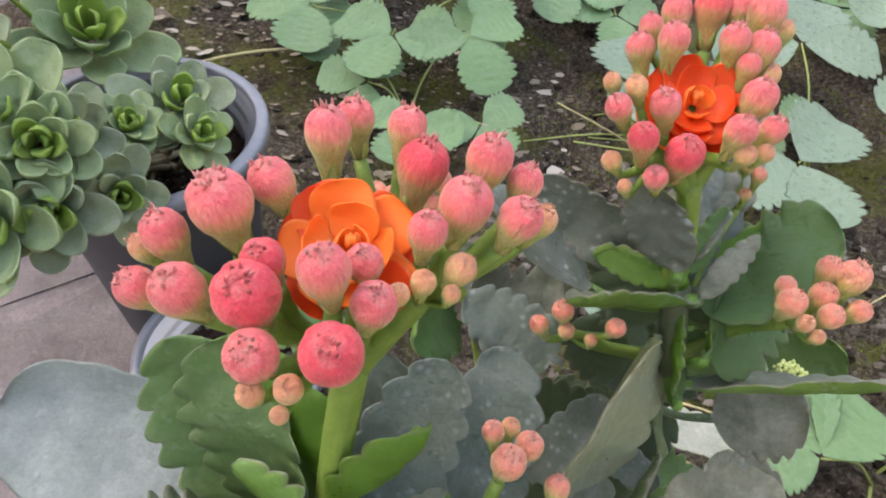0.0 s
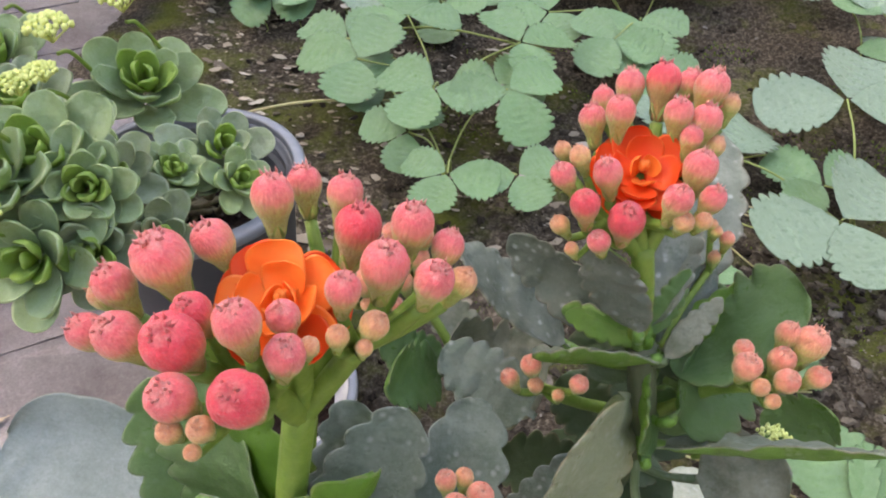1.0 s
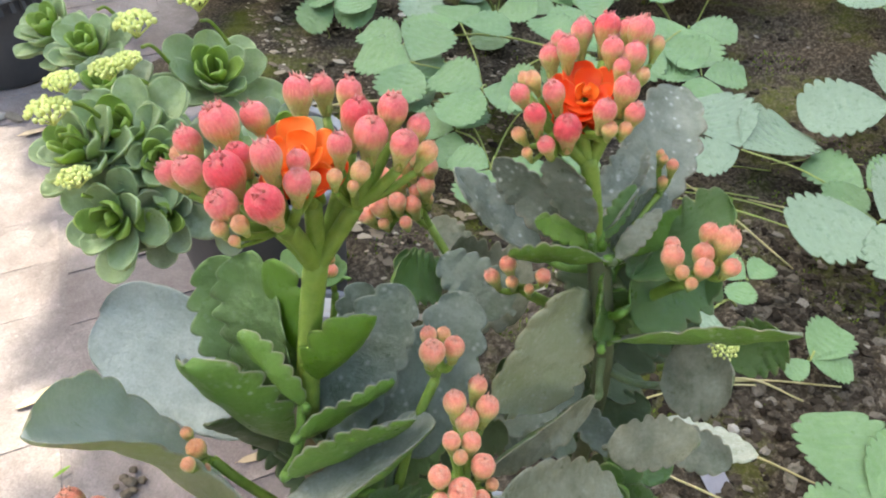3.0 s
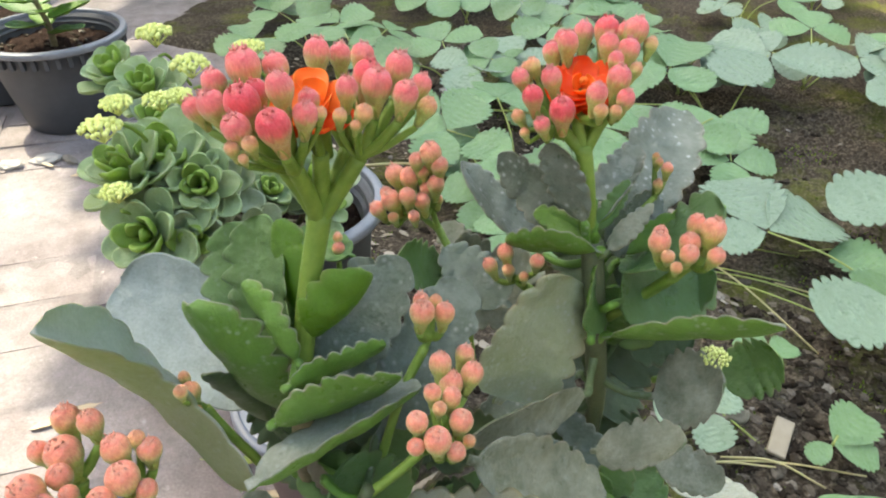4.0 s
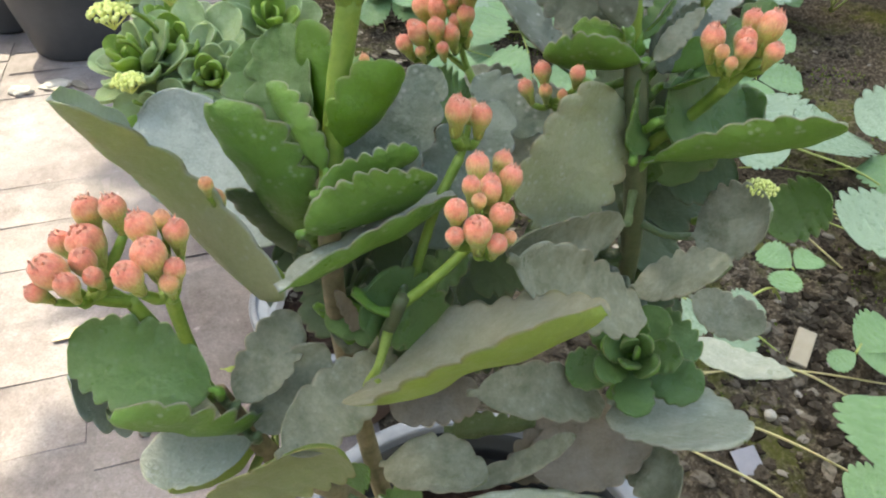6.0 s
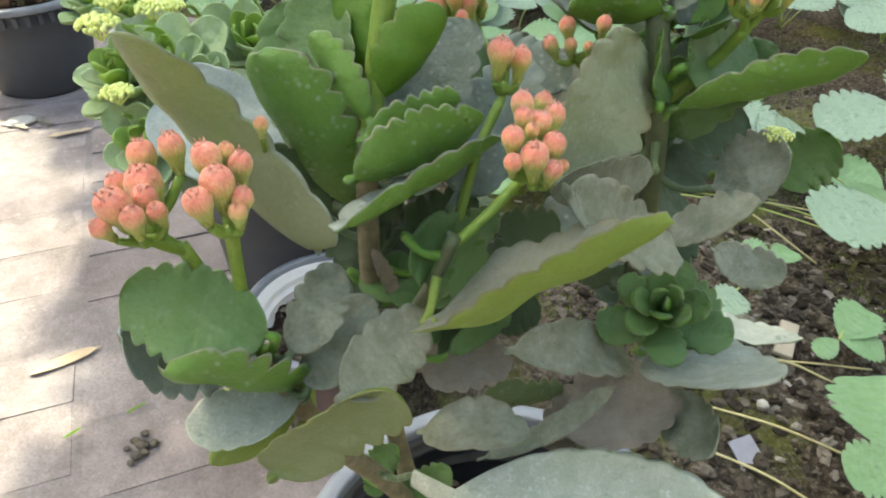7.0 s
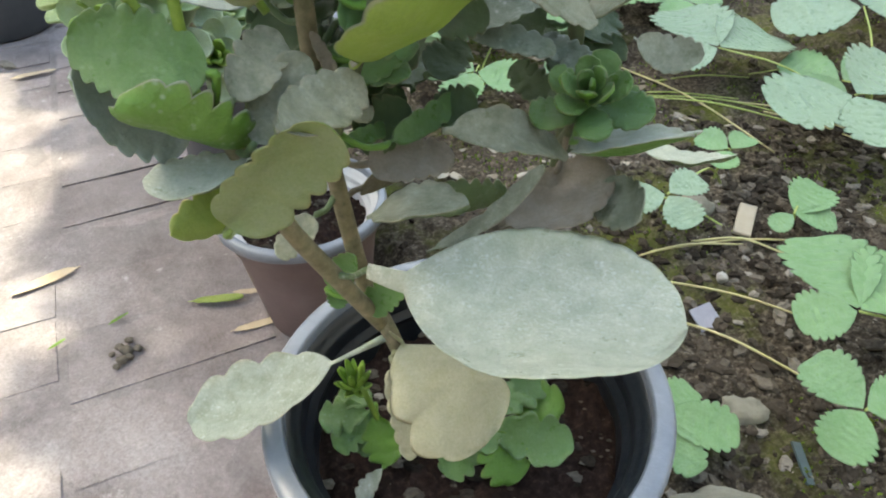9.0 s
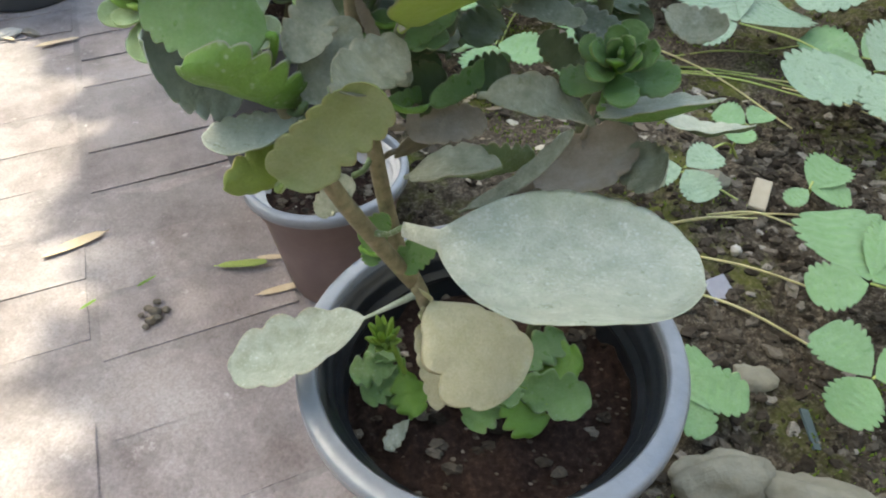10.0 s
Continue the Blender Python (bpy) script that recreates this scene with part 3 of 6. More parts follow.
def flower_pot(at, rim_radius, foot_radius, height, wall, rim, label, lip=0.012, soil=0.035, groove=True, inside=None):
    root = thing("flower_pot", at, label, "flower pot")
    R, r, H, t = rim_radius, foot_radius, height, 0.0025
    k = lambda z: r + (R - lip - r) * z / H
    v, f = lathe([(0.001, 0.002), (r - 0.004, 0.002), (r, 0.006), (k(H * 0.5), H * 0.5), (k(H - 0.030), H - 0.030), (k(H - 0.028) + 0.003, H - 0.027), (k(H - 0.006) + 0.003, H - 0.006)], at)
    part("pot_wall", v, f, wall, root)
    inner = [(R - lip + 0.001, H - 0.004)]
    for s in range(1, 25):
        # two moulded steps run round the inside
        z = H - 0.004 - s * soil * 1.25 / 24
        inner.append((k(z) - t + (0.0 if not groove or s < 3 else -0.0028 if s < 4 else -0.0036 if s < 9 else -0.0072 if s < 11 else -0.0050), z))
    v, f = lathe(inner, at)
    part("pot_lining", v, f, inside or wall, root)
    v, f = lathe([(R - lip, H - 0.005), (R - lip + 0.0003, H + 0.0010), (R - lip + 0.0012, H + 0.0022), (R - lip + 0.0020, H + 0.0026), (R - 0.0022, H + 0.0016), (R - 0.0008, H + 0.0008), (R, H - 0.0010), (R + 0.0002, H - 0.0030), (R, H - 0.0085), (R - 0.0012, H - 0.0095), (R - lip + 0.003, H - 0.010)], at)
    part("rim", v, f, rim, root, "smooth rolled plastic rim")
    v, f = soil_disc(Vector(at) + Vector((0, 0, H - soil)), k(H - soil) - 0.001, 0.007, H * 100)
    soil_part = part("potting_soil", v, f, potting_soil, root, "dark crumbly potting soil")
    dice, verts, faces = random.Random(int(H * 1000)), [], []
    for _ in range(320):
        a, d, s = dice.uniform(0, 6.28), (k(H - soil) - 0.008) * math.sqrt(dice.random()), 0.0008 + 0.0038 * dice.random() ** 5
        i, (cv, cf) = len(verts), dice.choice(shapes)
        c = Vector(at) + Vector((d * math.cos(a), d * math.sin(a), H - soil + s * 0.6))
        verts += [c + q * s for q in cv]
        faces += [tuple(x + i for x in g) for g in cf]
    tagged(part("soil_crumb", verts, faces, clod_dark, soil_part, smooth=False), kind="stuff")
    return root


def rock_mesh(size, seed, detail=3, rough=1.0):
    bm = bmesh.new()
    bmesh.ops.create_icosphere(bm, subdivisions=detail, radius=1.0)
    off = Vector((seed * 3.1, seed * 1.7, 0))
    for v in bm.verts:
        d = 1 + 0.35 * rough * noise.noise(v.co * 1.1 + off) + 0.20 * rough * noise.noise(v.co * 2.6 + off) + 0.07 * noise.noise(v.co * 7 + off)
        v.co = Vector((v.co.x * size[0], v.co.y * size[1], v.co.z * size[2])) * d
    verts, faces = [v.co.copy() for v in bm.verts], [tuple(v.index for v in g.verts) for g in bm.faces]
    bm.free()
    return verts, faces


# ---- ground, pavement ----
EDGE, ALONG, ACROSS = Vector((0.15, 0.05)), Vector((-0.572, 0.820)), Vector((0.820, 0.572))


def off_edge(x, y):
    """Metres to the garden-bed side of the pavement's edge."""
    return (Vector((x, y)) - EDGE).dot(ACROSS)


def ground_height(x, y):
    d = off_edge(x, y) + 0.02 * noise.noise(Vector((x * 9, y * 9, 3)))
    k = min(1.0, max(0.0, d / 0.05))
    k = k * k * (3 - 2 * k)
    p = Vector((x, y, 0))
    near = 1.0 if abs(x) < 3 and abs(y) < 3.5 else 0.0
    soil = 0.034 + near * (0.010 * noise.noise(p * 7) + 0.007 * noise.noise(p * 24) + 0.006 * noise.noise(p * 60) + 0.005 * noise.noise(p * 130))
    return -0.006 * (1 - k) + soil * k


def graded(lo, hi, a, b, fine, coarse):
    inner = np.arange(a, b, fine)
    grow = np.geomspace(fine, hi - b, coarse)
    left = a - np.geomspace(fine, a - lo, coarse)
    return [*left[::-1], *inner, *(b + grow)]


xs, ys = graded(-400, 400, -0.1, 0.85, 0.0052, 22), graded(-400, 400, -0.05, 1.55, 0.0066, 22)
verts = [(x, y, ground_height(x, y)) for y in ys for x in xs]
nx = len(xs)
faces = [(j * nx + i, j * nx + i + 1, (j + 1) * nx + i + 1, (j + 1) * nx + i) for j in range(len(ys) - 1) for i in range(nx - 1)]
ground = mesh_object("ground", verts, faces, earth)
tagged(ground, "dark crumbly garden soil with patches of green moss", "ground", kind="structure")

clod_random = random.Random(21)
verts, faces = [], []
shapes = [rock_mesh((1.3, 0.9, 0.6), s * 2.3, detail=2, rough=2.2) for s in range(8)]
for k in range(15000):
    x, y = (clod_random.uniform(0.08, 0.55), clod_random.uniform(0.0, 0.75)) if k % 3 else (clod_random.uniform(-0.4, 0.9), clod_random.uniform(0.4, 1.4))
    if off_edge(x, y) < 0.03 or (x - 0.077) ** 2 + (y - 0.107) ** 2 < 0.0115:
        continue
    s = 0.0008 + 0.0062 * clod_random.random() ** 7
    turn = Matrix.Rotation(clod_random.uniform(0, 6.28), 3, "Z")
    k, (v, f) = len(verts), clod_random.choice(shapes)
    c = Vector((x, y, ground_height(x, y) + 0.3 * s))
    verts += [c + turn @ (q * s) for q in v]
    faces += [tuple(i + k for i in g) for g in f]
tagged(mesh_object("soil_clods", verts, faces, clod_dark, False), "loose dark soil crumbs and grit on the bed", "soil", kind="stuff")

# dry litter blown against the bed's edge
verts, faces = [], []
for k in range(900):
    a, d = clod_random.uniform(0.45, 1.5), 0.06 + 0.5 * clod_random.random() ** 1.4
    g = EDGE + ALONG * a + ACROSS * d
    if (g.x + 0.225) ** 2 + (g.y - 0.503) ** 2 < 0.0125 or (g.x + 0.12) ** 2 + (g.y - 0.35) ** 2 < 0.008:
        continue
    c, r0 = Vector((g.x, g.y, ground_height(g.x, g.y) + 0.003)), 0.003 + 0.012 * clod_random.random() ** 3
    turn, tilt = clod_random.uniform(0, 6.28), Vector([clod_random.uniform(-0.35, 0.35) for _ in range(2)])
    ring = []
    for j in range(6):
        q = turn + j * 1.047
        e = Vector((math.cos(q), math.sin(q) * 0.55, 0)) * r0 * clod_random.uniform(0.6, 1.1)
        ring.append(c + e + Vector((0, 0, e.x * tilt.x + e.y * tilt.y)))
    i = len(verts)
    verts += ring + [p - Vector((0, 0, 0.0008)) for p in ring]
    faces += [tuple(range(i, i + 6)), tuple(range(i + 11, i + 5, -1))] + [(i + j, i + 6 + j, i + 6 + (j + 1) % 6, i + (j + 1) % 6) for j in range(6)]
tagged(mesh_object("dry_litter", verts, faces, dry_litter_mix, False), "pale dry leaf scraps and chips scattered on the soil", "litter", kind="stuff")

# low moss and tiny weeds in patches
verts, faces = [], []
for k in range(26000):
    x, y = clod_random.uniform(-0.3, 0.75), clod_random.uniform(0.0, 1.3)
    if off_edge(x, y) < 0.03 or noise.noise(Vector((x * 7, y * 7, 8))) + 0.4 * noise.noise(Vector((x * 25, y * 25, 2))) < 0.20:
        continue
    p = Vector((x, y, ground_height(x, y) - 0.001))
    a, h = clod_random.uniform(0, 6.28), clod_random.uniform(0.002, 0.006)
    side, lean = Vector((math.cos(a), math.sin(a), 0)) * 0.0009, Vector([clod_random.uniform(-1, 1) * h * 0.6 for _ in range(2)] + [h])
    i = len(verts)
    verts += [p - side, p + side, p + lean * 0.6 + side * 1.3, p + lean, p + lean * 0.6 - side * 1.3]
    faces += [(i, i + 1, i + 2, i + 3, i + 4)]
tagged(mesh_object("moss", verts, faces, moss_green), "short green moss in patches on the soil", "moss", kind="stuff")


def box(lo, hi, m=Matrix()):
    v = [m @ Vector((x, y, z)) for z in (lo[2], hi[2]) for y in (lo[1], hi[1]) for x in (lo[0], hi[0])]
    return v, [(0, 2, 3, 1), (4, 5, 7, 6), (0, 1, 5, 4), (2, 6, 7, 3), (0, 4, 6, 2), (1, 3, 7, 5)]


# ---- plain unseen walls, added to block low sky light ----
def unseen_wall(name, lo, hi):
    v, f = box(lo, hi)
    tagged(mesh_object(name, v, f, plaster, False), "plain plastered wall, unseen, added to cut low sky light", "wall", kind="structure")


unseen_wall("wall_south", (-2.6, -2.6, -0.1), (3.2, -2.4, 2.4))
unseen_wall("wall_east", (2.6, -2.4, -0.1), (2.8, 5.0, 2.4))
unseen_wall("wall_north", (-3.0, 5.0, -0.1), (2.8, 5.2, 2.4))
unseen_wall("wall_west", (-3.0, -2.4, -0.1), (-2.8, 5.0, 2.4))


# ---- unseen tree, added so that its crown keeps the sun off the bed ----
CROWN = 3.4
tree_random = random.Random(77)
shift = Vector((SUN_WAY.x, SUN_WAY.y)) * (CROWN / SUN_WAY.z)
tree = thing("tree", (1.2, -1.9, 0.03), "unseen leafy tree added so that its crown shades the flower bed", "tree")
v, f = tube([(1.2, -1.9, 0.0), (1.15, -1.8, 1.2), (0.9, -1.3, 2.4), (shift.x + 1.0, shift.y + 0.3, CROWN)], [0.11, 0.09, 0.07, 0.03], 12)
part("trunk", v, f, stem_woody, tree)
for k in range(7):
    a, d = -0.7 + 0.45 * k, 0.15 + 0.35 * (k % 3)
    g = EDGE + ALONG * a + ACROSS * d
    end = Vector((g.x, g.y, 0)) + SUN_WAY * (CROWN / SUN_WAY.z)
    v, f = tube([(0.95, -1.4, 2.25 + 0.05 * k), Vector((0.6, -0.9, 2.9 + 0.04 * k)).lerp(end, 0.35), end], [0.045, 0.03, 0.012], 8)
    part("limb", v, f, stem_woody, tree)
verts, faces = [], []
for k in range(11000):
    # the shade's outline on the ground, with a ragged edge towards the pavement
    a, d = tree_random.uniform(-0.9, 2.4), tree_random.uniform(-0.62, 1.7)
    g = EDGE + ALONG * a + ACROSS * d
    z = CROWN + tree_random.uniform(-0.35, 0.35)
    rag = -0.280 + 0.07 * noise.noise(Vector((a * 3.2, 5.0, 0))) + 0.12 * noise.noise(Vector((a * 8, 2.0, d * 8)))
    if d < rag:
        continue
    p = Vector((g.x, g.y, 0)) + SUN_WAY * (z / SUN_WAY.z)
    s = tree_random.uniform(0.06, 0.09)
    n = Vector([tree_random.uniform(-0.7, 0.7), tree_random.uniform(-0.7, 0.7), 1]).normalized()
    e1 = n.orthogonal().normalized()
    e1 = Matrix.Rotation(tree_random.uniform(0, 6.28), 3, n) @ e1
    e2 = n.cross(e1)
    i = len(verts)
    verts += [p - e1 * s, p - e2 * s * 0.5 + n * s * 0.1, p + e1 * s, p + e2 * s * 0.5 + n * s * 0.1]
    faces += [(i, i + 1, i + 2, i + 3)]
tagged(part("crown", verts, faces, leaf_tree, tree), kind="stuff")

# ---- main pot ----
flower_pot((0.0755, 0.1055, 0.002), 0.1110, 0.078, 0.214, pot_black, pot_rim_grey, "black plastic flower pot with a grey rim and dark soil", soil=0.045)
flower_pot((-0.120, 0.350, 0.0), 0.0795, 0.052, 0.142, pot_brown, pot_rim_grey, "small tapered brown plastic flower pot with a pale rim", lip=0.008, soil=0.03, inside=pot_white)
flower_pot((-0.225, 0.503, 0.0), 0.106, 0.075, 0.236, pot_dark_grey, pot_rim_grey, "grey plastic flower pot with ridged inner wall", soil=0.04, inside=pot_rim_grey)
far_pot = flower_pot((-0.955, 0.97, 0.0), 0.132, 0.086, 0.175, pot_dark_grey, pot_rim_grey, "worn dark grey plastic flower pot with a wide rim", soil=0.03)
flower_pot((-1.18, 1.04, 0.0), 0.12, 0.10, 0.17, pot_dark_grey, pot_dark_grey, "dark plastic flower pot standing on the pavement", soil=0.03)

def rim_ribs(pot, at, radius, z, height, count, material):
    for k in range(count):
        a = 2 * math.pi * k / count
        m = Matrix.Translation(Vector(at)) @ Matrix.Rotation(a, 4, "Z")
        v, f = box((radius - 0.004, -0.0035, z), (radius + 0.004, 0.0035, z + height), m)
        part("rib", v, f, material, pot, smooth=False)


rim_ribs(far_pot, (-0.955, 0.97, 0.0), 0.1225, 0.145, 0.018, 40, pot_dark_grey)

# ---- kalanchoe by the pavement ----
plant_a = thing("kalanchoe_plant", (0.06, 0.11, 0.17), "potted kalanchoe with scalloped grey-green leaves and orange buds", "houseplant", "kalanchoe plants")
plant_b = thing("kalanchoe_plant", (0.10, 0.15, 0.17), "taller kalanchoe with dusty spotted leaves and pink buds", "houseplant", "kalanchoe plants")


def stem(parent, points, radii, material, name="stem"):
    v, f = tube(points, radii, 10)
    if name == "stem":
        STEMS.setdefault(parent.name, []).extend(curve_points(points, 5) if len(points) > 2 else [Vector(q) for q in points])
    return part(name, v, f, material, parent)


stem(plant_a, [(0.065, 0.105, 0.165), (0.048, 0.100, 0.225), (0.038, 0.098, 0.262), (0.022, 0.112, 0.285), (0.015, 0.111, 0.353), (0.016, 0.104, 0.41), (0.018, 0.104, 0.462)], [0.0045, 0.0042, 0.0042, 0.0045, 0.004, 0.004, 0.0036], stem_woody)
stem(plant_a, [(0.034, 0.100, 0.266), (0.018, 0.085, 0.312), (0.011, 0.066, 0.354), (0.004, 0.057, 0.390), (-0.001, 0.055, 0.410)], [0.0042, 0.0042, 0.0038, 0.0035, 0.003], stem_woody)
stem(plant_a, [(0.016, 0.106, 0.36), (0.030, 0.092, 0.39), (0.045, 0.080, 0.425), (0.052, 0.078, 0.445)], [0.0026, 0.0024, 0.0022, 0.0020], stem_dark)
stem(plant_b, [(0.095, 0.150, 0.165), (0.108, 0.165, 0.27), (0.113, 0.178, 0.36), (0.113, 0.176, 0.40), (0.107, 0.158, 0.452), (0.100, 0.164, 0.487)], [0.0045, 0.0042, 0.004, 0.004, 0.004, 0.0038], stem_dark)
stem(plant_b, [(0.109, 0.17, 0.33), (0.118, 0.145, 0.365), (0.121, 0.136, 0.38)], [0.003, 0.0026, 0.0024], stem_dark)

head_a = Head(plant_a, [(0.019, 0.104, 0.458), (0.0215, 0.110, 0.487), (0.0248, 0.1169, 0.5132)], [(0.0174, 0.1103, 0.5303), (0.0365, 0.1191, 0.5308), (0.0269, 0.1156, 0.5318), (0.0231, 0.1077, 0.5307), (0.0309, 0.1247, 0.5297)], 0.0033)
head_b = Head(plant_b, [(0.099, 0.165, 0.484), (0.096, 0.163, 0.505), (0.092, 0.164, 0.522)], [(0.082, 0.162, 0.530), (0.092, 0.176, 0.533), (0.098, 0.168, 0.533), (0.088, 0.165, 0.532)], 0.0026)
head_c = Head(plant_b, [(0.060, 0.175, 0.400), (0.050, 0.186, 0.440), (0.036, 0.196, 0.458)], [(0.024, 0.194, 0.468), (0.032, 0.196, 0.472)], 0.0016)
head_d = Head(plant_b, [(0.104, 0.164, 0.455), (0.090, 0.163, 0.458), (0.080, 0.161, 0.464)], [(0.076, 0.160, 0.468)], 0.0018)
head_e = Head(plant_b, [(0.110, 0.165, 0.455), (0.122, 0.165, 0.470), (0.128, 0.158, 0.484)], [(0.126, 0.155, 0.490), (0.132, 0.158, 0.490)], 0.0020)
head_g = Head(plant_a, [(0.048, 0.092, 0.430), (0.052, 0.106, 0.455), (0.057, 0.115, 0.470)], [(0.058, 0.117, 0.474)], 0.0015)
head_h = Head(plant_a, [(0.050, 0.078, 0.440), (0.060, 0.084, 0.450), (0.068, 0.091, 0.459)], [(0.070, 0.100, 0.463), (0.072, 0.086, 0.464)], 0.0015)
head_i = Head(plant_a, [(0.010, 0.086, 0.430), (0.002, 0.084, 0.445), (-0.004, 0.084, 0.454)], [(-0.005, 0.083, 0.456)], 0.0015)
head_j = Head(plant_a, [(-0.001, 0.054, 0.408), (-0.010, 0.053, 0.430), (-0.016, 0.050, 0.450)], [(-0.021, 0.046, 0.458), (-0.017, 0.040, 0.459)], 0.0019)
head_k = Head(plant_a, [(-0.004, 0.054, 0.422), (0.000, 0.049, 0.445), (0.002, 0.047, 0.460)], [(0.002, 0.049, 0.466), (0.005, 0.043, 0.464)], 0.0018)

head_l = Head(plant_a, [(0.017, 0.125, 0.440), (0.015, 0.138, 0.455), (0.0145, 0.146, 0.466)], [(0.0145, 0.146, 0.467)], 0.0012)
head_m = Head(plant_b, [(0.105, 0.166, 0.485), (0.112, 0.178, 0.490), (0.1175, 0.186, 0.495)], [(0.1175, 0.186, 0.496)], 0.0010)
bud(head_a, (0.020, 0.132, 0.553), 0.0038, bud_pink)
bud(head_a, (0.023, 0.140, 0.550), 0.0033, bud_pink)
bud(head_a, (0.032, 0.135, 0.553), 0.0033, bud_pink)
bud(head_a, (0.035, 0.131, 0.549), 0.0043, bud_ripe)
bud(head_a, (0.045, 0.128, 0.554), 0.0037, bud_pink)
bud(head_a, (0.042, 0.120, 0.552), 0.0041, bud_pink)
bud(head_a, (0.051, 0.128, 0.550), 0.0029, bud_pink)
bud(head_a, (0.050, 0.119, 0.551), 0.0034, bud_pink)
bud(head_a, (0.054, 0.124, 0.546), 0.0026, bud_young)
bud(head_a, (0.037, 0.113, 0.553), 0.0029, bud_pink)
bud(head_a, (0.042, 0.111, 0.548), 0.0024, bud_young)
bud(head_a, (0.014, 0.120, 0.553), 0.0035, bud_pink)
bud(head_a, (0.009, 0.113, 0.555), 0.0046, bud_pink)
bud(head_a, (0.001, 0.111, 0.550), 0.0033, bud_pink)
bud(head_a, (-0.004, 0.113, 0.544), 0.0022, bud_young)
bud(head_a, (-0.002, 0.105, 0.545), 0.0030, bud_pink)
bud(head_a, (0.005, 0.103, 0.548), 0.0038, bud_pink)
bud(head_a, (0.015, 0.101, 0.551), 0.0046, bud_ripe)
bud(head_a, (0.016, 0.106, 0.552), 0.0031, bud_ripe)
bud(head_a, (0.025, 0.102, 0.556), 0.0035, bud_pink)
bud(head_a, (0.029, 0.108, 0.551), 0.0027, bud_pink)
bud(head_a, (0.031, 0.102, 0.550), 0.0032, bud_pink)
bud(head_a, (0.027, 0.094, 0.550), 0.0042, bud_ripe)
bud(head_a, (0.017, 0.094, 0.548), 0.0036, bud_pink)
bud(head_a, (0.022, 0.091, 0.546), 0.0020, bud_young)
bud(head_a, (0.017, 0.091, 0.544), 0.0019, bud_young)
bud(head_a, (0.021, 0.089, 0.543), 0.0013, bud_young)
bud(head_a, (0.037, 0.108, 0.548), 0.0019, bud_young)
bud(head_a, (0.041, 0.108, 0.546), 0.0014, bud_young)
bud(head_a, (0.034, 0.104, 0.550), 0.0016, bud_young)
bud(head_b, (0.076, 0.156, 0.539), 0.0032, bud_ripe)
bud(head_b, (0.085, 0.156, 0.536), 0.0040, bud_ripe)
bud(head_b, (0.080, 0.153, 0.532), 0.0026, bud_pink)
bud(head_b, (0.072, 0.158, 0.531), 0.0022, bud_young)
bud(head_b, (0.075, 0.154, 0.528), 0.0016, bud_young)
bud(head_b, (0.071, 0.161, 0.542), 0.0028, bud_pink)
bud(head_b, (0.071, 0.171, 0.541), 0.0020, bud_young)
bud(head_b, (0.074, 0.164, 0.545), 0.0023, bud_young)
bud(head_b, (0.080, 0.162, 0.543), 0.0032, bud_pink)
bud(head_b, (0.077, 0.180, 0.544), 0.0032, bud_pink)
bud(head_b, (0.079, 0.184, 0.547), 0.0026, bud_pink)
bud(head_b, (0.082, 0.176, 0.549), 0.0033, bud_pink)
bud(head_b, (0.085, 0.189, 0.548), 0.0034, bud_pink)
bud(head_b, (0.092, 0.189, 0.550), 0.0040, bud_ripe)
bud(head_b, (0.098, 0.189, 0.550), 0.0031, bud_pink)
bud(head_b, (0.101, 0.183, 0.553), 0.0039, bud_pink)
bud(head_b, (0.106, 0.183, 0.549), 0.0023, bud_young)
bud(head_b, (0.094, 0.176, 0.550), 0.0032, bud_pink)
bud(head_b, (0.100, 0.176, 0.549), 0.0035, bud_pink)
bud(head_b, (0.097, 0.172, 0.547), 0.0025, bud_pink)
bud(head_b, (0.103, 0.174, 0.544), 0.0022, bud_young)
bud(head_b, (0.099, 0.166, 0.544), 0.0037, bud_pink)
bud(head_b, (0.094, 0.157, 0.542), 0.0032, bud_pink)
bud(head_b, (0.102, 0.161, 0.540), 0.0028, bud_pink)
bud(head_b, (0.096, 0.155, 0.538), 0.0022, bud_young)
bud(head_b, (0.100, 0.156, 0.538), 0.0019, bud_young)
bud(head_d, (0.072, 0.158, 0.480), 0.0030, bud_coral)
bud(head_d, (0.067, 0.158, 0.473), 0.0027, bud_coral)
bud(head_d, (0.074, 0.156, 0.474), 0.0023, bud_young)
bud(head_d, (0.080, 0.153, 0.475), 0.0018, bud_young)
bud(head_d, (0.084, 0.151, 0.484), 0.0026, bud_coral)
bud(head_e, (0.120, 0.150, 0.501), 0.0035, bud_coral)
bud(head_e, (0.129, 0.154, 0.500), 0.0033, bud_coral)
bud(head_e, (0.129, 0.148, 0.500), 0.0030, bud_coral)
bud(head_e, (0.135, 0.157, 0.504), 0.0040, bud_coral)
bud(head_e, (0.130, 0.159, 0.504), 0.0030, bud_coral)
bud(head_e, (0.137, 0.151, 0.499), 0.0028, bud_coral)
bud(head_e, (0.123, 0.146, 0.499), 0.0022, bud_young)
bud(head_e, (0.126, 0.144, 0.497), 0.0019, bud_young)
bud(head_e, (0.120, 0.155, 0.501), 0.0025, bud_coral)
bud(head_g, (0.057, 0.112, 0.487), 0.0039, bud_coral)
bud(head_g, (0.054, 0.120, 0.484), 0.0026, bud_coral)
bud(head_g, (0.062, 0.118, 0.483), 0.0033, bud_coral)
bud(head_g, (0.058, 0.122, 0.483), 0.0023, bud_young)
bud(head_h, (0.065, 0.105, 0.475), 0.0035, bud_coral)
bud(head_h, (0.070, 0.114, 0.472), 0.0030, bud_coral)
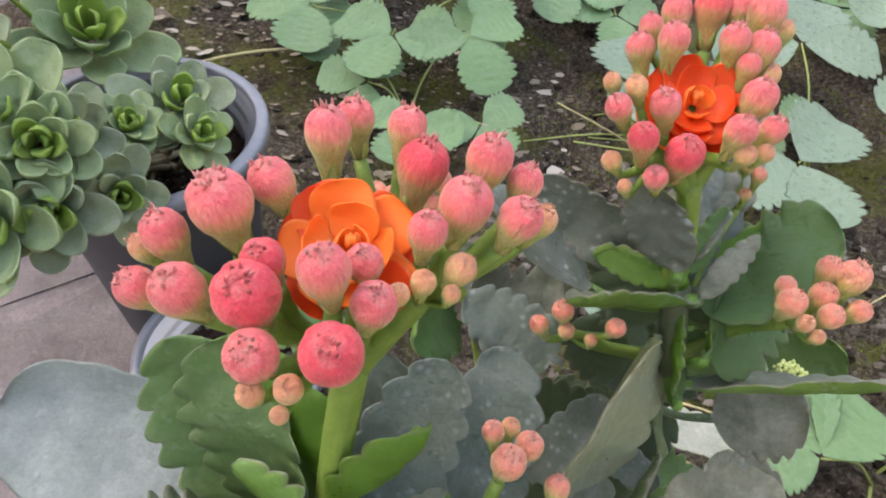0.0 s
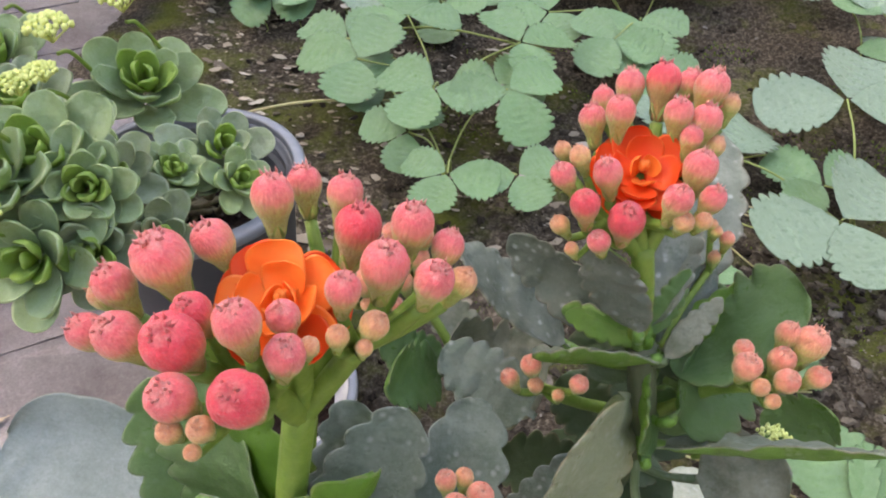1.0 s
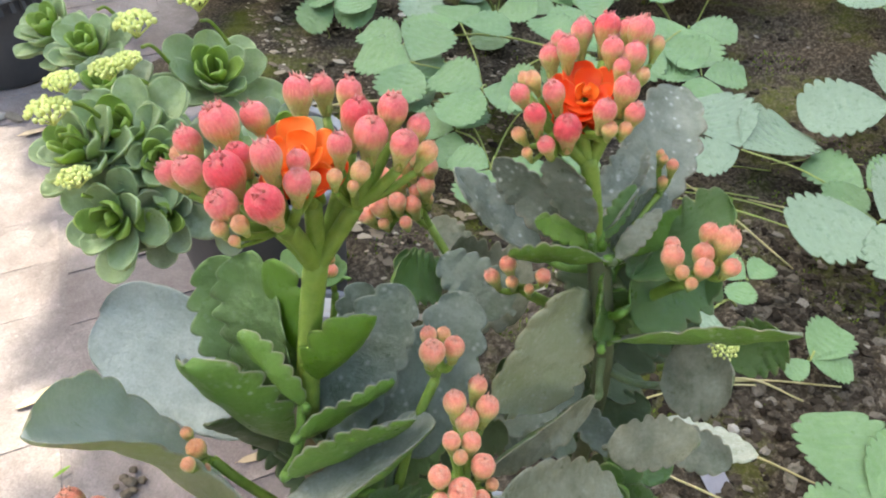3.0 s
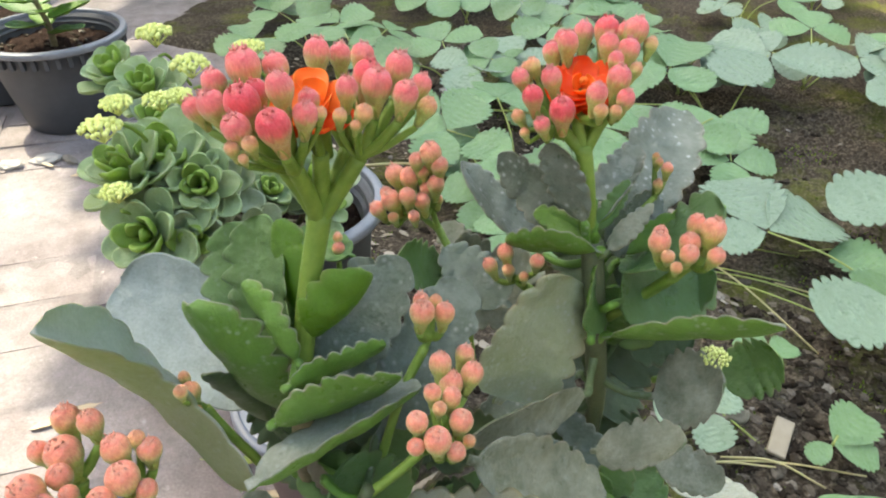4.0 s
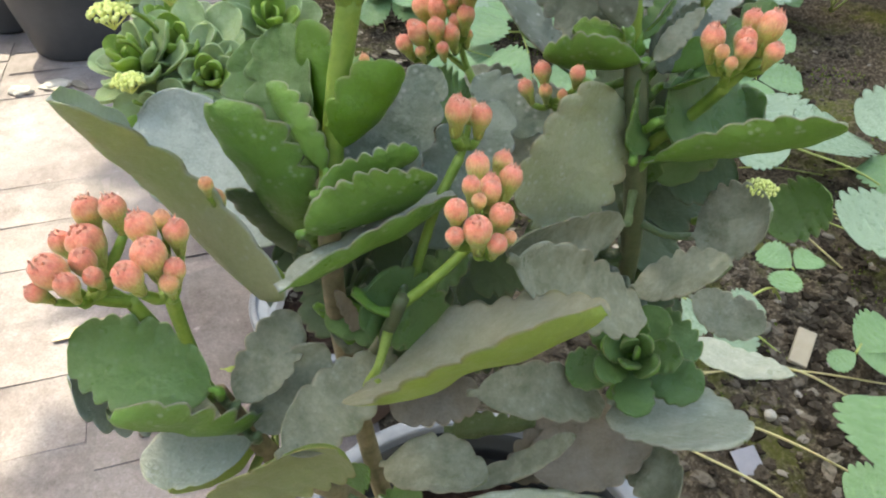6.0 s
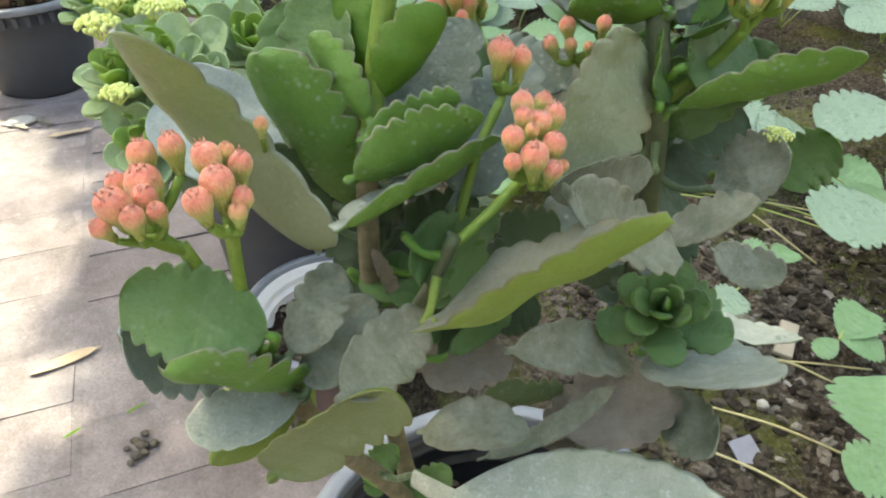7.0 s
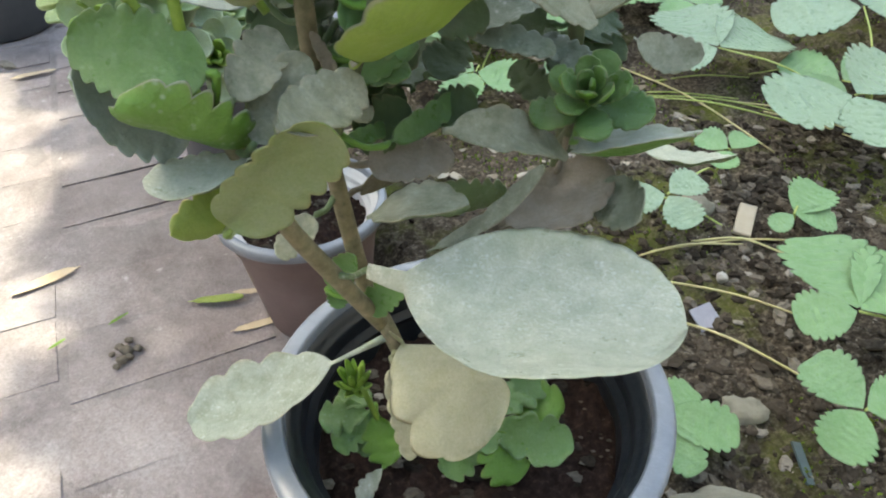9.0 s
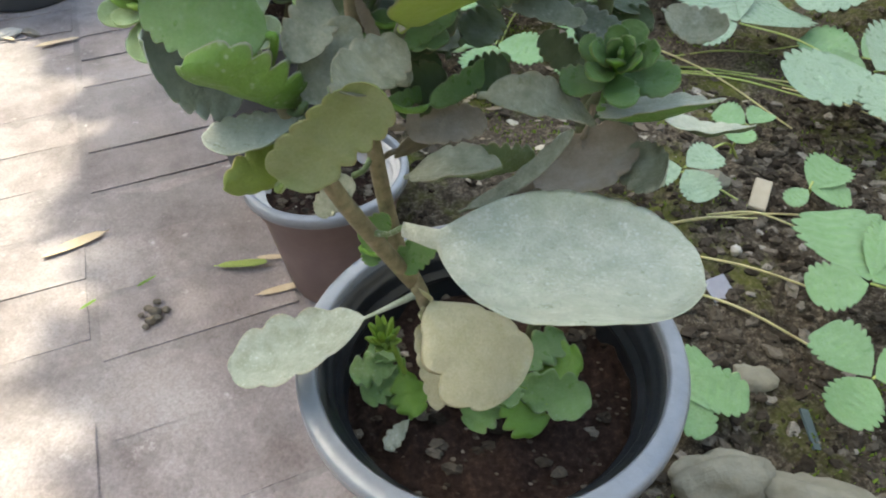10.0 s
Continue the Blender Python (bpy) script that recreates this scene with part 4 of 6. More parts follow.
bud(head_h, (0.074, 0.108, 0.471), 0.0036, bud_coral)
bud(head_h, (0.069, 0.103, 0.470), 0.0036, bud_coral)
bud(head_h, (0.067, 0.091, 0.478), 0.0026, bud_coral)
bud(head_h, (0.072, 0.093, 0.476), 0.0028, bud_coral)
bud(head_h, (0.070, 0.088, 0.476), 0.0021, bud_young)
bud(head_h, (0.066, 0.081, 0.477), 0.0031, bud_coral)
bud(head_h, (0.072, 0.080, 0.473), 0.0039, bud_coral)
bud(head_h, (0.076, 0.089, 0.472), 0.0035, bud_coral)
bud(head_h, (0.067, 0.077, 0.472), 0.0025, bud_coral)
bud(head_h, (0.077, 0.081, 0.469), 0.0028, bud_coral)
bud(head_h, (0.079, 0.087, 0.467), 0.0019, bud_young)
bud(head_i, (0.002, 0.070, 0.478), 0.0020, bud_young)
bud(head_i, (-0.006, 0.082, 0.463), 0.0030, bud_young)
bud(head_i, (-0.002, 0.078, 0.460), 0.0018, bud_young)
bud(head_i, (-0.011, 0.086, 0.463), 0.0019, bud_young)
bud(head_j, (-0.020, 0.048, 0.470), 0.0049, bud_coral)
bud(head_j, (-0.025, 0.056, 0.473), 0.0039, bud_coral)
bud(head_j, (-0.014, 0.054, 0.478), 0.0034, bud_coral)
bud(head_j, (-0.027, 0.047, 0.469), 0.0030, bud_coral)
bud(head_j, (-0.019, 0.035, 0.472), 0.0044, bud_coral)
bud(head_j, (-0.016, 0.042, 0.470), 0.0034, bud_coral)
bud(head_j, (-0.014, 0.034, 0.470), 0.0030, bud_coral)
bud(head_j, (-0.011, 0.039, 0.469), 0.0025, bud_coral)
bud(head_j, (-0.021, 0.031, 0.468), 0.0025, bud_coral)
bud(head_k, (-0.001, 0.048, 0.480), 0.0037, bud_coral)
bud(head_k, (0.004, 0.043, 0.477), 0.0042, bud_coral)
bud(head_k, (0.005, 0.052, 0.477), 0.0032, bud_coral)
bud(head_k, (0.002, 0.037, 0.475), 0.0035, bud_coral)
bud(head_k, (0.009, 0.044, 0.473), 0.0027, bud_coral)
bud(head_k, (0.009, 0.041, 0.471), 0.0024, bud_young)
bud(head_k, (0.002, 0.052, 0.480), 0.0022, bud_young)
bud(head_c, (0.033, 0.194, 0.493), 0.0045, bud_coral)
bud(head_c, (0.028, 0.192, 0.490), 0.0032, bud_coral)
bud(head_c, (0.019, 0.192, 0.482), 0.0041, bud_coral)
bud(head_c, (0.025, 0.192, 0.482), 0.0041, bud_coral)
bud(head_c, (0.037, 0.193, 0.489), 0.0036, bud_coral)
bud(head_c, (0.036, 0.192, 0.481), 0.0036, bud_coral)
bud(head_c, (0.020, 0.184, 0.475), 0.0041, bud_coral)
bud(head_c, (0.027, 0.184, 0.478), 0.0036, bud_coral)
bud(head_c, (0.015, 0.182, 0.471), 0.0034, bud_coral)
bud(head_c, (0.031, 0.180, 0.472), 0.0025, bud_coral)
bud(head_c, (0.032, 0.187, 0.475), 0.0034, bud_coral)
bud(head_c, (0.022, 0.181, 0.469), 0.0023, bud_young)
bud(head_c, (0.030, 0.193, 0.485), 0.0029, bud_coral)
bud(head_c, (0.032, 0.192, 0.478), 0.0027, bud_coral)
bud(head_c, (0.017, 0.187, 0.476), 0.0027, bud_coral)
bud(head_c, (0.036, 0.195, 0.472), 0.0023, bud_young)
bud(head_l, (0.014, 0.147, 0.4754), 0.0024, bud_coral)
bud(head_l, (0.013, 0.149, 0.4787), 0.0019, bud_young)
bud(head_m, (0.1166, 0.1888, 0.5074), 0.0016, bud_young)
bud(head_m, (0.1197, 0.1879, 0.5060), 0.0021, bud_coral)
bud(head_m, (0.1178, 0.1866, 0.5000), 0.0019, bud_young)
bud(head_m, (0.1154, 0.1898, 0.5086), 0.0014, bud_young)
flower(plant_a, (0.0262, 0.1145, 0.5452), (0.0, -0.38, 0.92), 0.0097, 4)
flower(plant_b, (0.0885, 0.1700, 0.5370), (0.0, -0.42, 0.90), 0.0100, 9, 3)

leaf(plant_a, (0.012, 0.073, 0.436), (-0.024, 0.058, 0.505), (0.440, 0.800, 0.400), 0.046, leaf_boat, stalk=0.02, sag=(-0.015, 0.015, -0.004), waist=0.7, cup=0.22, notch=0.12)
leaf(plant_a, (0.024, 0.102, 0.456), (0.028, 0.140, 0.480), (0.160, -0.545, 0.823), 0.023, leaf_slate, stalk=0.10, sag=(0.003, 0.003, -0.006))
leaf(plant_a, (0.026, 0.098, 0.449), (0.043, 0.135, 0.487), (0.022, -0.716, 0.698), 0.026, leaf_slate, stalk=0.10, sag=(-0.001, 0.001, -0.000))
leaf(plant_a, (0.046, 0.098, 0.440), (0.060, 0.152, 0.470), (0.179, -0.514, 0.839), 0.027, leaf_slate, stalk=0.10, sag=(0.001, -0.001, 0.002))
leaf(plant_a, (0.054, 0.114, 0.334), (0.090, 0.132, 0.330), (-0.416, 0.900, 0.130), 0.024, leaf_dusty, stalk=0.10, sag=(0.000, 0.000, 0.000))
leaf(plant_a, (0.036, 0.082, 0.320), (0.166, 0.061, 0.328), (-0.088, 0.096, 0.992), 0.093, leaf_pale, stalk=0.15, sag=(-0.003, -0.013, 0.007), notch=0.035, teeth=9, waist=1.55, wave=0.05, shape=1.95)
leaf(plant_a, (0.038, 0.098, 0.262), (-0.054, 0.047, 0.235), (-0.215, -0.126, 0.969), 0.046, leaf_paletop, stalk=0.30, sag=(0.001, -0.000, -0.002), notch=0.30, waist=1.2, teeth=4, shape=2.0)
leaf(plant_a, (0.038, 0.098, 0.262), (0.093, 0.058, 0.240), (0.260, -0.165, 0.951), 0.056, leaf_tan, stalk=0.16, sag=(0.001, -0.003, 0.012), teeth=3, notch=0.3, wave=0.12, cup=-0.16, waist=1.3)
leaf(plant_a, (0.041, 0.086, 0.258), (0.057, 0.052, 0.225), (0.448, -0.505, 0.738), 0.017, leaf_tan, stalk=0.10, sag=(0.001, 0.001, -0.000))
leaf(plant_b, (0.103, 0.164, 0.484), (0.120, 0.190, 0.493), (0.722, -0.593, 0.356), 0.019, leaf_spotted, stalk=0.10, sag=(-0.000, -0.000, 0.000))
leaf(plant_b, (0.109, 0.176, 0.471), (0.139, 0.175, 0.502), (-0.727, -0.010, 0.686), 0.036, leaf_green, stalk=0.10, sag=(-0.000, -0.004, -0.000))
leaf(plant_b, (0.084, 0.183, 0.454), (0.048, 0.172, 0.464), (0.366, -0.613, 0.701), 0.036, leaf_dusty, stalk=0.10, sag=(-0.003, 0.000, -0.012))
leaf(plant_a, (0.037, 0.079, 0.442), (0.058, 0.094, 0.418), (0.788, -0.510, 0.344), 0.026, leaf_green, stalk=0.10, sag=(0.000, 0.001, 0.001))
leaf(plant_a, (0.047, 0.172, 0.451), (0.034, 0.151, 0.472), (0.889, -0.126, 0.441), 0.021, leaf_green, stalk=0.10, sag=(-0.000, 0.001, 0.001))
leaf(plant_b, (0.110, 0.152, 0.471), (0.145, 0.187, 0.464), (0.561, -0.439, 0.701), 0.030, leaf_green, stalk=0.10, sag=(-0.001, 0.001, -0.000))
leaf(plant_b, (0.106, 0.145, 0.460), (0.104, 0.164, 0.479), (0.911, -0.239, 0.337), 0.020, leaf_green, stalk=0.10, sag=(0.000, 0.000, 0.000))
leaf(plant_a, (0.026, 0.092, 0.375), (0.044, 0.126, 0.368), (0.766, -0.298, 0.569), 0.008, leaf_green, stalk=0.10, sag=(0.000, 0.000, 0.000))
leaf(plant_a, (0.043, 0.098, 0.373), (0.074, 0.142, 0.378), (0.667, -0.537, 0.517), 0.012, leaf_green, stalk=0.10, sag=(0.000, 0.000, 0.000))
leaf(plant_a, (0.021, 0.117, 0.335), (0.043, 0.186, 0.307), (-0.752, 0.431, 0.499), 0.020, leaf_brown, stalk=0.10, sag=(0.000, 0.000, 0.000))
leaf(plant_b, (0.111, 0.174, 0.435), (0.144, 0.183, 0.471), (-0.411, -0.737, 0.536), 0.0239, leaf_green, stalk=0.08)
leaf(plant_b, (0.110, 0.173, 0.433), (0.110, 0.163, 0.471), (-0.018, -0.970, -0.242), 0.0162, leaf_green, stalk=0.08)
leaf(plant_b, (0.106, 0.171, 0.479), (0.142, 0.192, 0.493), (0.045, -0.586, 0.809), 0.0108, leaf_fresh, stalk=0.08)
leaf(plant_b, (0.107, 0.170, 0.430), (0.104, 0.165, 0.479), (0.094, -0.991, -0.098), 0.0073, leaf_green, stalk=0.08)
leaf(plant_b, (0.119, 0.182, 0.360), (0.150, 0.164, 0.359), (-0.182, -0.373, 0.910), 0.0252, leaf_green, stalk=0.08)
leaf(plant_b, (0.046, 0.184, 0.439), (0.026, 0.179, 0.453), (0.569, -0.508, 0.647), 0.0175, leaf_green, stalk=0.08)
leaf(plant_b, (0.057, 0.192, 0.442), (0.035, 0.204, 0.454), (0.141, -0.578, 0.804), 0.0162, leaf_dusty, stalk=0.08)
leaf(plant_a, (0.008, 0.104, 0.403), (0.054, 0.106, 0.401), (0.046, -0.427, 0.903), 0.0214, leaf_green, stalk=0.08)
leaf(plant_a, (0.013, 0.104, 0.401), (0.039, 0.099, 0.384), (0.416, -0.441, 0.795), 0.0151, leaf_dusty, stalk=0.08)
leaf(plant_a, (0.023, 0.098, 0.396), (0.056, 0.112, 0.410), (-0.066, -0.636, 0.769), 0.0137, leaf_green, stalk=0.08)
leaf(plant_a, (0.028, 0.102, 0.392), (0.019, 0.100, 0.418), (0.642, -0.744, 0.184), 0.0060, leaf_brown, stalk=0.08)
leaf(plant_a, (0.034, 0.107, 0.406), (0.057, 0.128, 0.422), (0.066, -0.630, 0.774), 0.0165, leaf_green, stalk=0.08)
leaf(plant_b, (0.062, 0.142, 0.407), (0.106, 0.148, 0.394), (0.319, -0.528, 0.787), 0.0155, leaf_slate, stalk=0.08)
leaf(plant_b, (0.096, 0.177, 0.389), (0.126, 0.156, 0.381), (-0.110, -0.499, 0.860), 0.0145, leaf_slate, stalk=0.08)
leaf(plant_b, (0.112, 0.140, 0.341), (0.085, 0.112, 0.316), (-0.105, -0.612, 0.784), 0.0230, leaf_brown, stalk=0.08)
leaf(plant_a, (0.009, 0.100, 0.333), (-0.006, 0.084, 0.319), (-0.026, -0.674, 0.739), 0.0151, leaf_dusty, stalk=0.08)
leaf(plant_a, (0.009, 0.096, 0.290), (0.024, 0.100, 0.310), (-0.273, -0.874, 0.401), 0.0160, leaf_green, stalk=0.08)
leaf(plant_a, (0.013, 0.100, 0.293), (0.015, 0.092, 0.282), (0.287, -0.758, 0.586), 0.0115, leaf_green, stalk=0.08)
leaf(plant_a, (0.027, 0.094, 0.279), (0.047, 0.104, 0.297), (-0.210, -0.756, 0.620), 0.0176, leaf_green, stalk=0.08)
leaf(plant_b, (0.098, 0.168, 0.499), (0.109, 0.191, 0.511), (0.114, -0.489, 0.865), 0.0133, leaf_spotted, stalk=0.08, shape=1.9)
leaf(plant_b, (0.100, 0.163, 0.491), (0.108, 0.174, 0.507), (-0.093, -0.801, 0.592), 0.0074, leaf_green, stalk=0.08, shape=1.8)
leaf(plant_b, (0.105, 0.160, 0.486), (0.117, 0.170, 0.502), (-0.171, -0.775, 0.608), 0.0078, leaf_dusty, stalk=0.08, shape=1.8)
leaf(plant_b, (0.101, 0.163, 0.490), (0.079, 0.167, 0.492), (-0.045, -0.611, 0.790), 0.0090, leaf_fresh, stalk=0.08, shape=1.9)
leaf(plant_b, (0.076, 0.157, 0.457), (0.047, 0.168, 0.469), (0.124, -0.564, 0.816), 0.0204, leaf_slate, stalk=0.08)
leaf(plant_b, (0.105, 0.170, 0.419), (0.071, 0.141, 0.406), (0.061, -0.464, 0.884), 0.0223, leaf_slate, stalk=0.08)
leaf(plant_a, (0.032, 0.101, 0.361), (0.068, 0.118, 0.358), (0.256, -0.412, 0.874), 0.0233, leaf_brown, stalk=0.08)
leaf(plant_a, (0.021, 0.145, 0.475), (-0.007, 0.153, 0.473), (-0.154, -0.339, 0.928), 0.0144, leaf_green, stalk=0.08)
leaf(plant_a, (0.0019, 0.1174, 0.4270), (-0.0741, 0.1329, 0.4490), (0.076, -0.662, 0.746), 0.0430, leaf_bluepale, stalk=0.06, sag=(-0.0003, 0.0024, -0.0027), notch=0.04, shape=2.9, waist=1.1)
leaf(plant_a, (0.0078, 0.1099, 0.4269), (-0.0079, 0.0940, 0.4875), (0.152, 0.945, 0.288), 0.0360, leaf_twotone, stalk=0.06, sag=(-0.0000, -0.0000, -0.0000), notch=0.22, teeth=7, cup=0.3, waist=1.05, shape=2.1)
leaf(plant_a, (0.0211, 0.1000, 0.4658), (0.0026, 0.1057, 0.4895), (0.367, 0.928, 0.063), 0.0165, leaf_twotone, stalk=0.06, sag=(-0.0000, -0.0000, -0.0000), notch=0.22, teeth=6, shape=1.8, cup=0.3, waist=1.05)
leaf(plant_a, (0.0130, 0.1098, 0.4416), (-0.0050, 0.1304, 0.4961), (-0.430, -0.882, 0.191), 0.0382, leaf_mid, stalk=0.06, sag=(-0.0026, -0.0054, 0.0012), notch=0.26, teeth=7, waist=1.05, shape=2.1)
leaf(plant_a, (0.0100, 0.1106, 0.4396), (-0.0221, 0.1346, 0.4861), (0.100, -0.850, 0.500), 0.0355, leaf_mid, stalk=0.06, sag=(-0.0001, 0.0006, -0.0003), notch=0.26, teeth=7, waist=1.05, shape=2.1)
leaf(plant_a, (0.0196, 0.1102, 0.4697), (0.0059, 0.1244, 0.5008), (0.470, 0.863, -0.188), 0.0214, leaf_fresh, stalk=0.06, sag=(-0.0001, -0.0001, 0.0000), teeth=4, notch=0.26, waist=1.05, shape=2.1)
leaf(plant_a, (0.0210, 0.1075, 0.4694), (0.0389, 0.1112, 0.4988), (-0.601, 0.751, 0.272), 0.0198, leaf_fresh, stalk=0.06, sag=(0.0000, -0.0000, -0.0000), teeth=4, notch=0.22, cup=0.3, waist=1.05, shape=2.1)
leaf(plant_a, (0.0218, 0.0893, 0.4656), (0.0454, 0.1110, 0.4721), (-0.550, 0.680, 0.420), 0.0190, leaf_twotone, stalk=0.06, sag=(0.0000, -0.0000, 0.0000), teeth=7, notch=0.24, cup=0.2, waist=1.05, shape=2.1)
leaf(plant_a, (0.0196, 0.0823, 0.4562), (0.0550, 0.0997, 0.4728), (-0.560, 0.670, 0.420), 0.0284, leaf_twotone, stalk=0.06, sag=(0.0000, -0.0000, -0.0000), teeth=8, notch=0.22, cup=0.16, waist=1.05, shape=2.1)
leaf(plant_a, (0.0214, 0.0637, 0.4522), (0.0580, 0.1069, 0.4624), (-0.535, 0.264, 0.802), 0.0288, leaf_paletop, stalk=0.06, sag=(0.0000, -0.0000, -0.0000), notch=0.13, cup=0.22, waist=1.05, shape=2.1)
leaf(plant_a, (0.0027, 0.1056, 0.4234), (-0.0090, 0.0922, 0.4589), (-0.468, 0.867, 0.175), 0.0115, leaf_dusty, stalk=0.06, sag=(-0.0017, 0.0031, 0.0006), notch=0.26, teeth=5, waist=1.05, shape=2.1)
leaf(plant_a, (0.0103, 0.0442, 0.4277), (-0.0298, 0.0385, 0.4394), (0.269, -0.798, 0.540), 0.0281, leaf_mid, stalk=0.06, sag=(-0.0004, 0.0012, -0.0008), notch=0.26, teeth=8, waist=1.05, shape=2.1)
leaf(plant_a, (-0.0156, 0.0654, 0.3941), (-0.0307, 0.0342, 0.4283), (0.300, -0.600, 0.740), 0.0337, leaf_bluepale, stalk=0.06, sag=(-0.0021, 0.0042, -0.0051), notch=0.26, waist=1.05, shape=2.1)
leaf(plant_a, (0.0078, 0.0602, 0.3939), (-0.0151, 0.0303, 0.4241), (-0.119, 0.749, 0.651), 0.0386, leaf_twotone, stalk=0.06, sag=(0.0000, -0.0000, -0.0000), notch=0.22, teeth=6, cup=0.3, waist=1.05, shape=2.1)
leaf(plant_a, (0.0112, 0.0528, 0.3934), (-0.0208, 0.0360, 0.3910), (-0.069, -0.008, 0.998), 0.0247, leaf_pale, stalk=0.06, sag=(0.0002, 0.0000, -0.0029), notch=0.13, waist=1.05, shape=2.1)
leaf(plant_a, (-0.0006, 0.0778, 0.3702), (-0.0207, 0.0401, 0.3663), (-0.882, 0.463, 0.081), 0.0236, leaf_aged, stalk=0.06, sag=(0.0041, -0.0022, -0.0004), notch=0.21, waist=1.05, shape=2.1)
leaf(plant_a, (0.0037, 0.0365, 0.3719), (0.0428, 0.0468, 0.4111), (0.362, -0.924, -0.120), 0.0299, leaf_aged, stalk=0.06, sag=(-0.0004, 0.0011, 0.0001), notch=0.21, shape=2.9, waist=1)
leaf(plant_a, (0.0104, 0.0480, 0.4162), (0.0158, 0.0786, 0.4270), (0.550, -0.600, 0.580), 0.0180, leaf_dusty, stalk=0.06, sag=(0.0010, -0.0011, 0.0011), notch=0.26, teeth=5, waist=1.05, shape=2.1)
leaf(plant_a, (0.0129, 0.0504, 0.3990), (0.0271, 0.0732, 0.4221), (0.550, -0.600, 0.580), 0.0200, leaf_dusty, stalk=0.06, sag=(-0.0003, 0.0003, -0.0003), notch=0.21, teeth=5, waist=1.05, shape=2.1)
leaf(plant_a, (0.0289, 0.0378, 0.4145), (0.0427, 0.0823, 0.4093), (0.450, -0.500, 0.740), 0.0220, leaf_dusty, stalk=0.06, sag=(-0.0008, 0.0009, -0.0014), notch=0.21, teeth=5, waist=1.05, shape=2.1)
leaf(plant_a, (0.0477, 0.0602, 0.4260), (0.1062, 0.0651, 0.4696), (-0.560, 0.400, 0.730), 0.0540, leaf_oliveblade, stalk=0.04, sag=(-0.0003, 0.0001, 0.0004), notch=0.13, teeth=8, cup=0.17, waist=0.72, shape=2.2)
leaf(plant_b, (0.0797, 0.0847, 0.4623), (0.1198, 0.1171, 0.4208), (0.788, -0.264, 0.557), 0.0248, leaf_dusty, stalk=0.06, sag=(-0.0018, 0.0006, -0.0013), notch=0.26, teeth=6, waist=1.05, shape=2.1)
leaf(plant_b, (0.1143, 0.1392, 0.4121), (0.1424, 0.1324, 0.4363), (-0.665, -0.125, 0.736), 0.0208, leaf_dusty, stalk=0.06, sag=(-0.0000, -0.0000, 0.0000), notch=0.26, waist=1.05, shape=2.1)
leaf(plant_b, (0.1374, 0.1593, 0.3970), (0.1663, 0.1550, 0.3924), (0.045, -0.573, 0.818), 0.0188, leaf_dusty, stalk=0.06, sag=(-0.0003, 0.0032, -0.0046), notch=0.21, waist=1.05, shape=2.1)
leaf(plant_b, (0.1168, 0.1315, 0.3610), (0.1610, 0.1080, 0.3835), (-0.260, 0.397, 0.880), 0.0500, leaf_paletop, stalk=0.06, sag=(0.0016, 0.0009, -0.0026), notch=0.13, teeth=6, cup=0.05, waist=1.05, shape=2.1)
leaf(plant_a, (0.0666, 0.1003, 0.3809), (0.1149, 0.1350, 0.3528), (0.573, -0.144, 0.806), 0.0238, leaf_dusty, stalk=0.06, sag=(0.0037, -0.0009, 0.0052), notch=0.26, teeth=5, waist=1.05, shape=2.1)
leaf(plant_a, (0.0386, 0.0823, 0.3486), (0.0800, 0.0813, 0.3598), (-0.258, 0.105, 0.960), 0.0270, leaf_dusty, stalk=0.06, sag=(-0.0008, 0.0003, 0.0031), notch=0.21, teeth=5, waist=1.05, shape=2.1)
leaf(plant_a, (0.0602, 0.0922, 0.3246), (0.1068, 0.1065, 0.3647), (-0.538, -0.371, 0.757), 0.0110, leaf_dusty, stalk=0.06, sag=(0.0034, 0.0023, -0.0047), notch=0.21, teeth=5, waist=1.05, shape=2.1)
leaf(plant_b, (0.0905, 0.1062, 0.3304), (0.1336, 0.1382, 0.3476), (-0.285, -0.127, 0.950), 0.0410, leaf_brown, stalk=0.06, sag=(0.0014, 0.0006, -0.0048), notch=0.21, waist=1.05, shape=2.1)
leaf(plant_b, (0.1305, 0.1315, 0.3389), (0.1468, 0.0999, 0.3485), (-0.800, -0.246, 0.547), 0.0241, leaf_dusty, stalk=0.06, sag=(0.0006, 0.0002, -0.0004), notch=0.21, waist=1.05, shape=2.1)
leaf(plant_b, (0.1322, 0.1651, 0.4203), (0.1538, 0.1581, 0.4423), (-0.702, -0.464, 0.540), 0.0300, leaf_dusty, stalk=0.06, sag=(0.0005, 0.0003, -0.0004), notch=0.21, waist=1.05, shape=2.1)
leaf(plant_b, (0.1602, 0.1890, 0.4127), (0.1759, 0.1851, 0.4366), (-0.639, -0.708, 0.301), 0.0249, leaf_green, stalk=0.06, sag=(0.0023, 0.0026, -0.0011), notch=0.26, waist=1.05, shape=2.1)
leaf(plant_b, (0.0791, 0.1252, 0.4405), (0.0959, 0.1525, 0.4794), (0.745, -0.648, 0.130), 0.0440, leaf_olivetop, stalk=0.06, sag=(0.0015, -0.0024, 0.0010), notch=0.21, shape=3.2, waist=1.0, teeth=6, cup=0.08)
leaf(plant_b, (0.1087, 0.1433, 0.4374), (0.0765, 0.0986, 0.4528), (0.819, -0.571, 0.058), 0.0180, leaf_dusty, stalk=0.06, sag=(0.0013, -0.0009, 0.0001), notch=0.21, waist=1.05, shape=2.1)
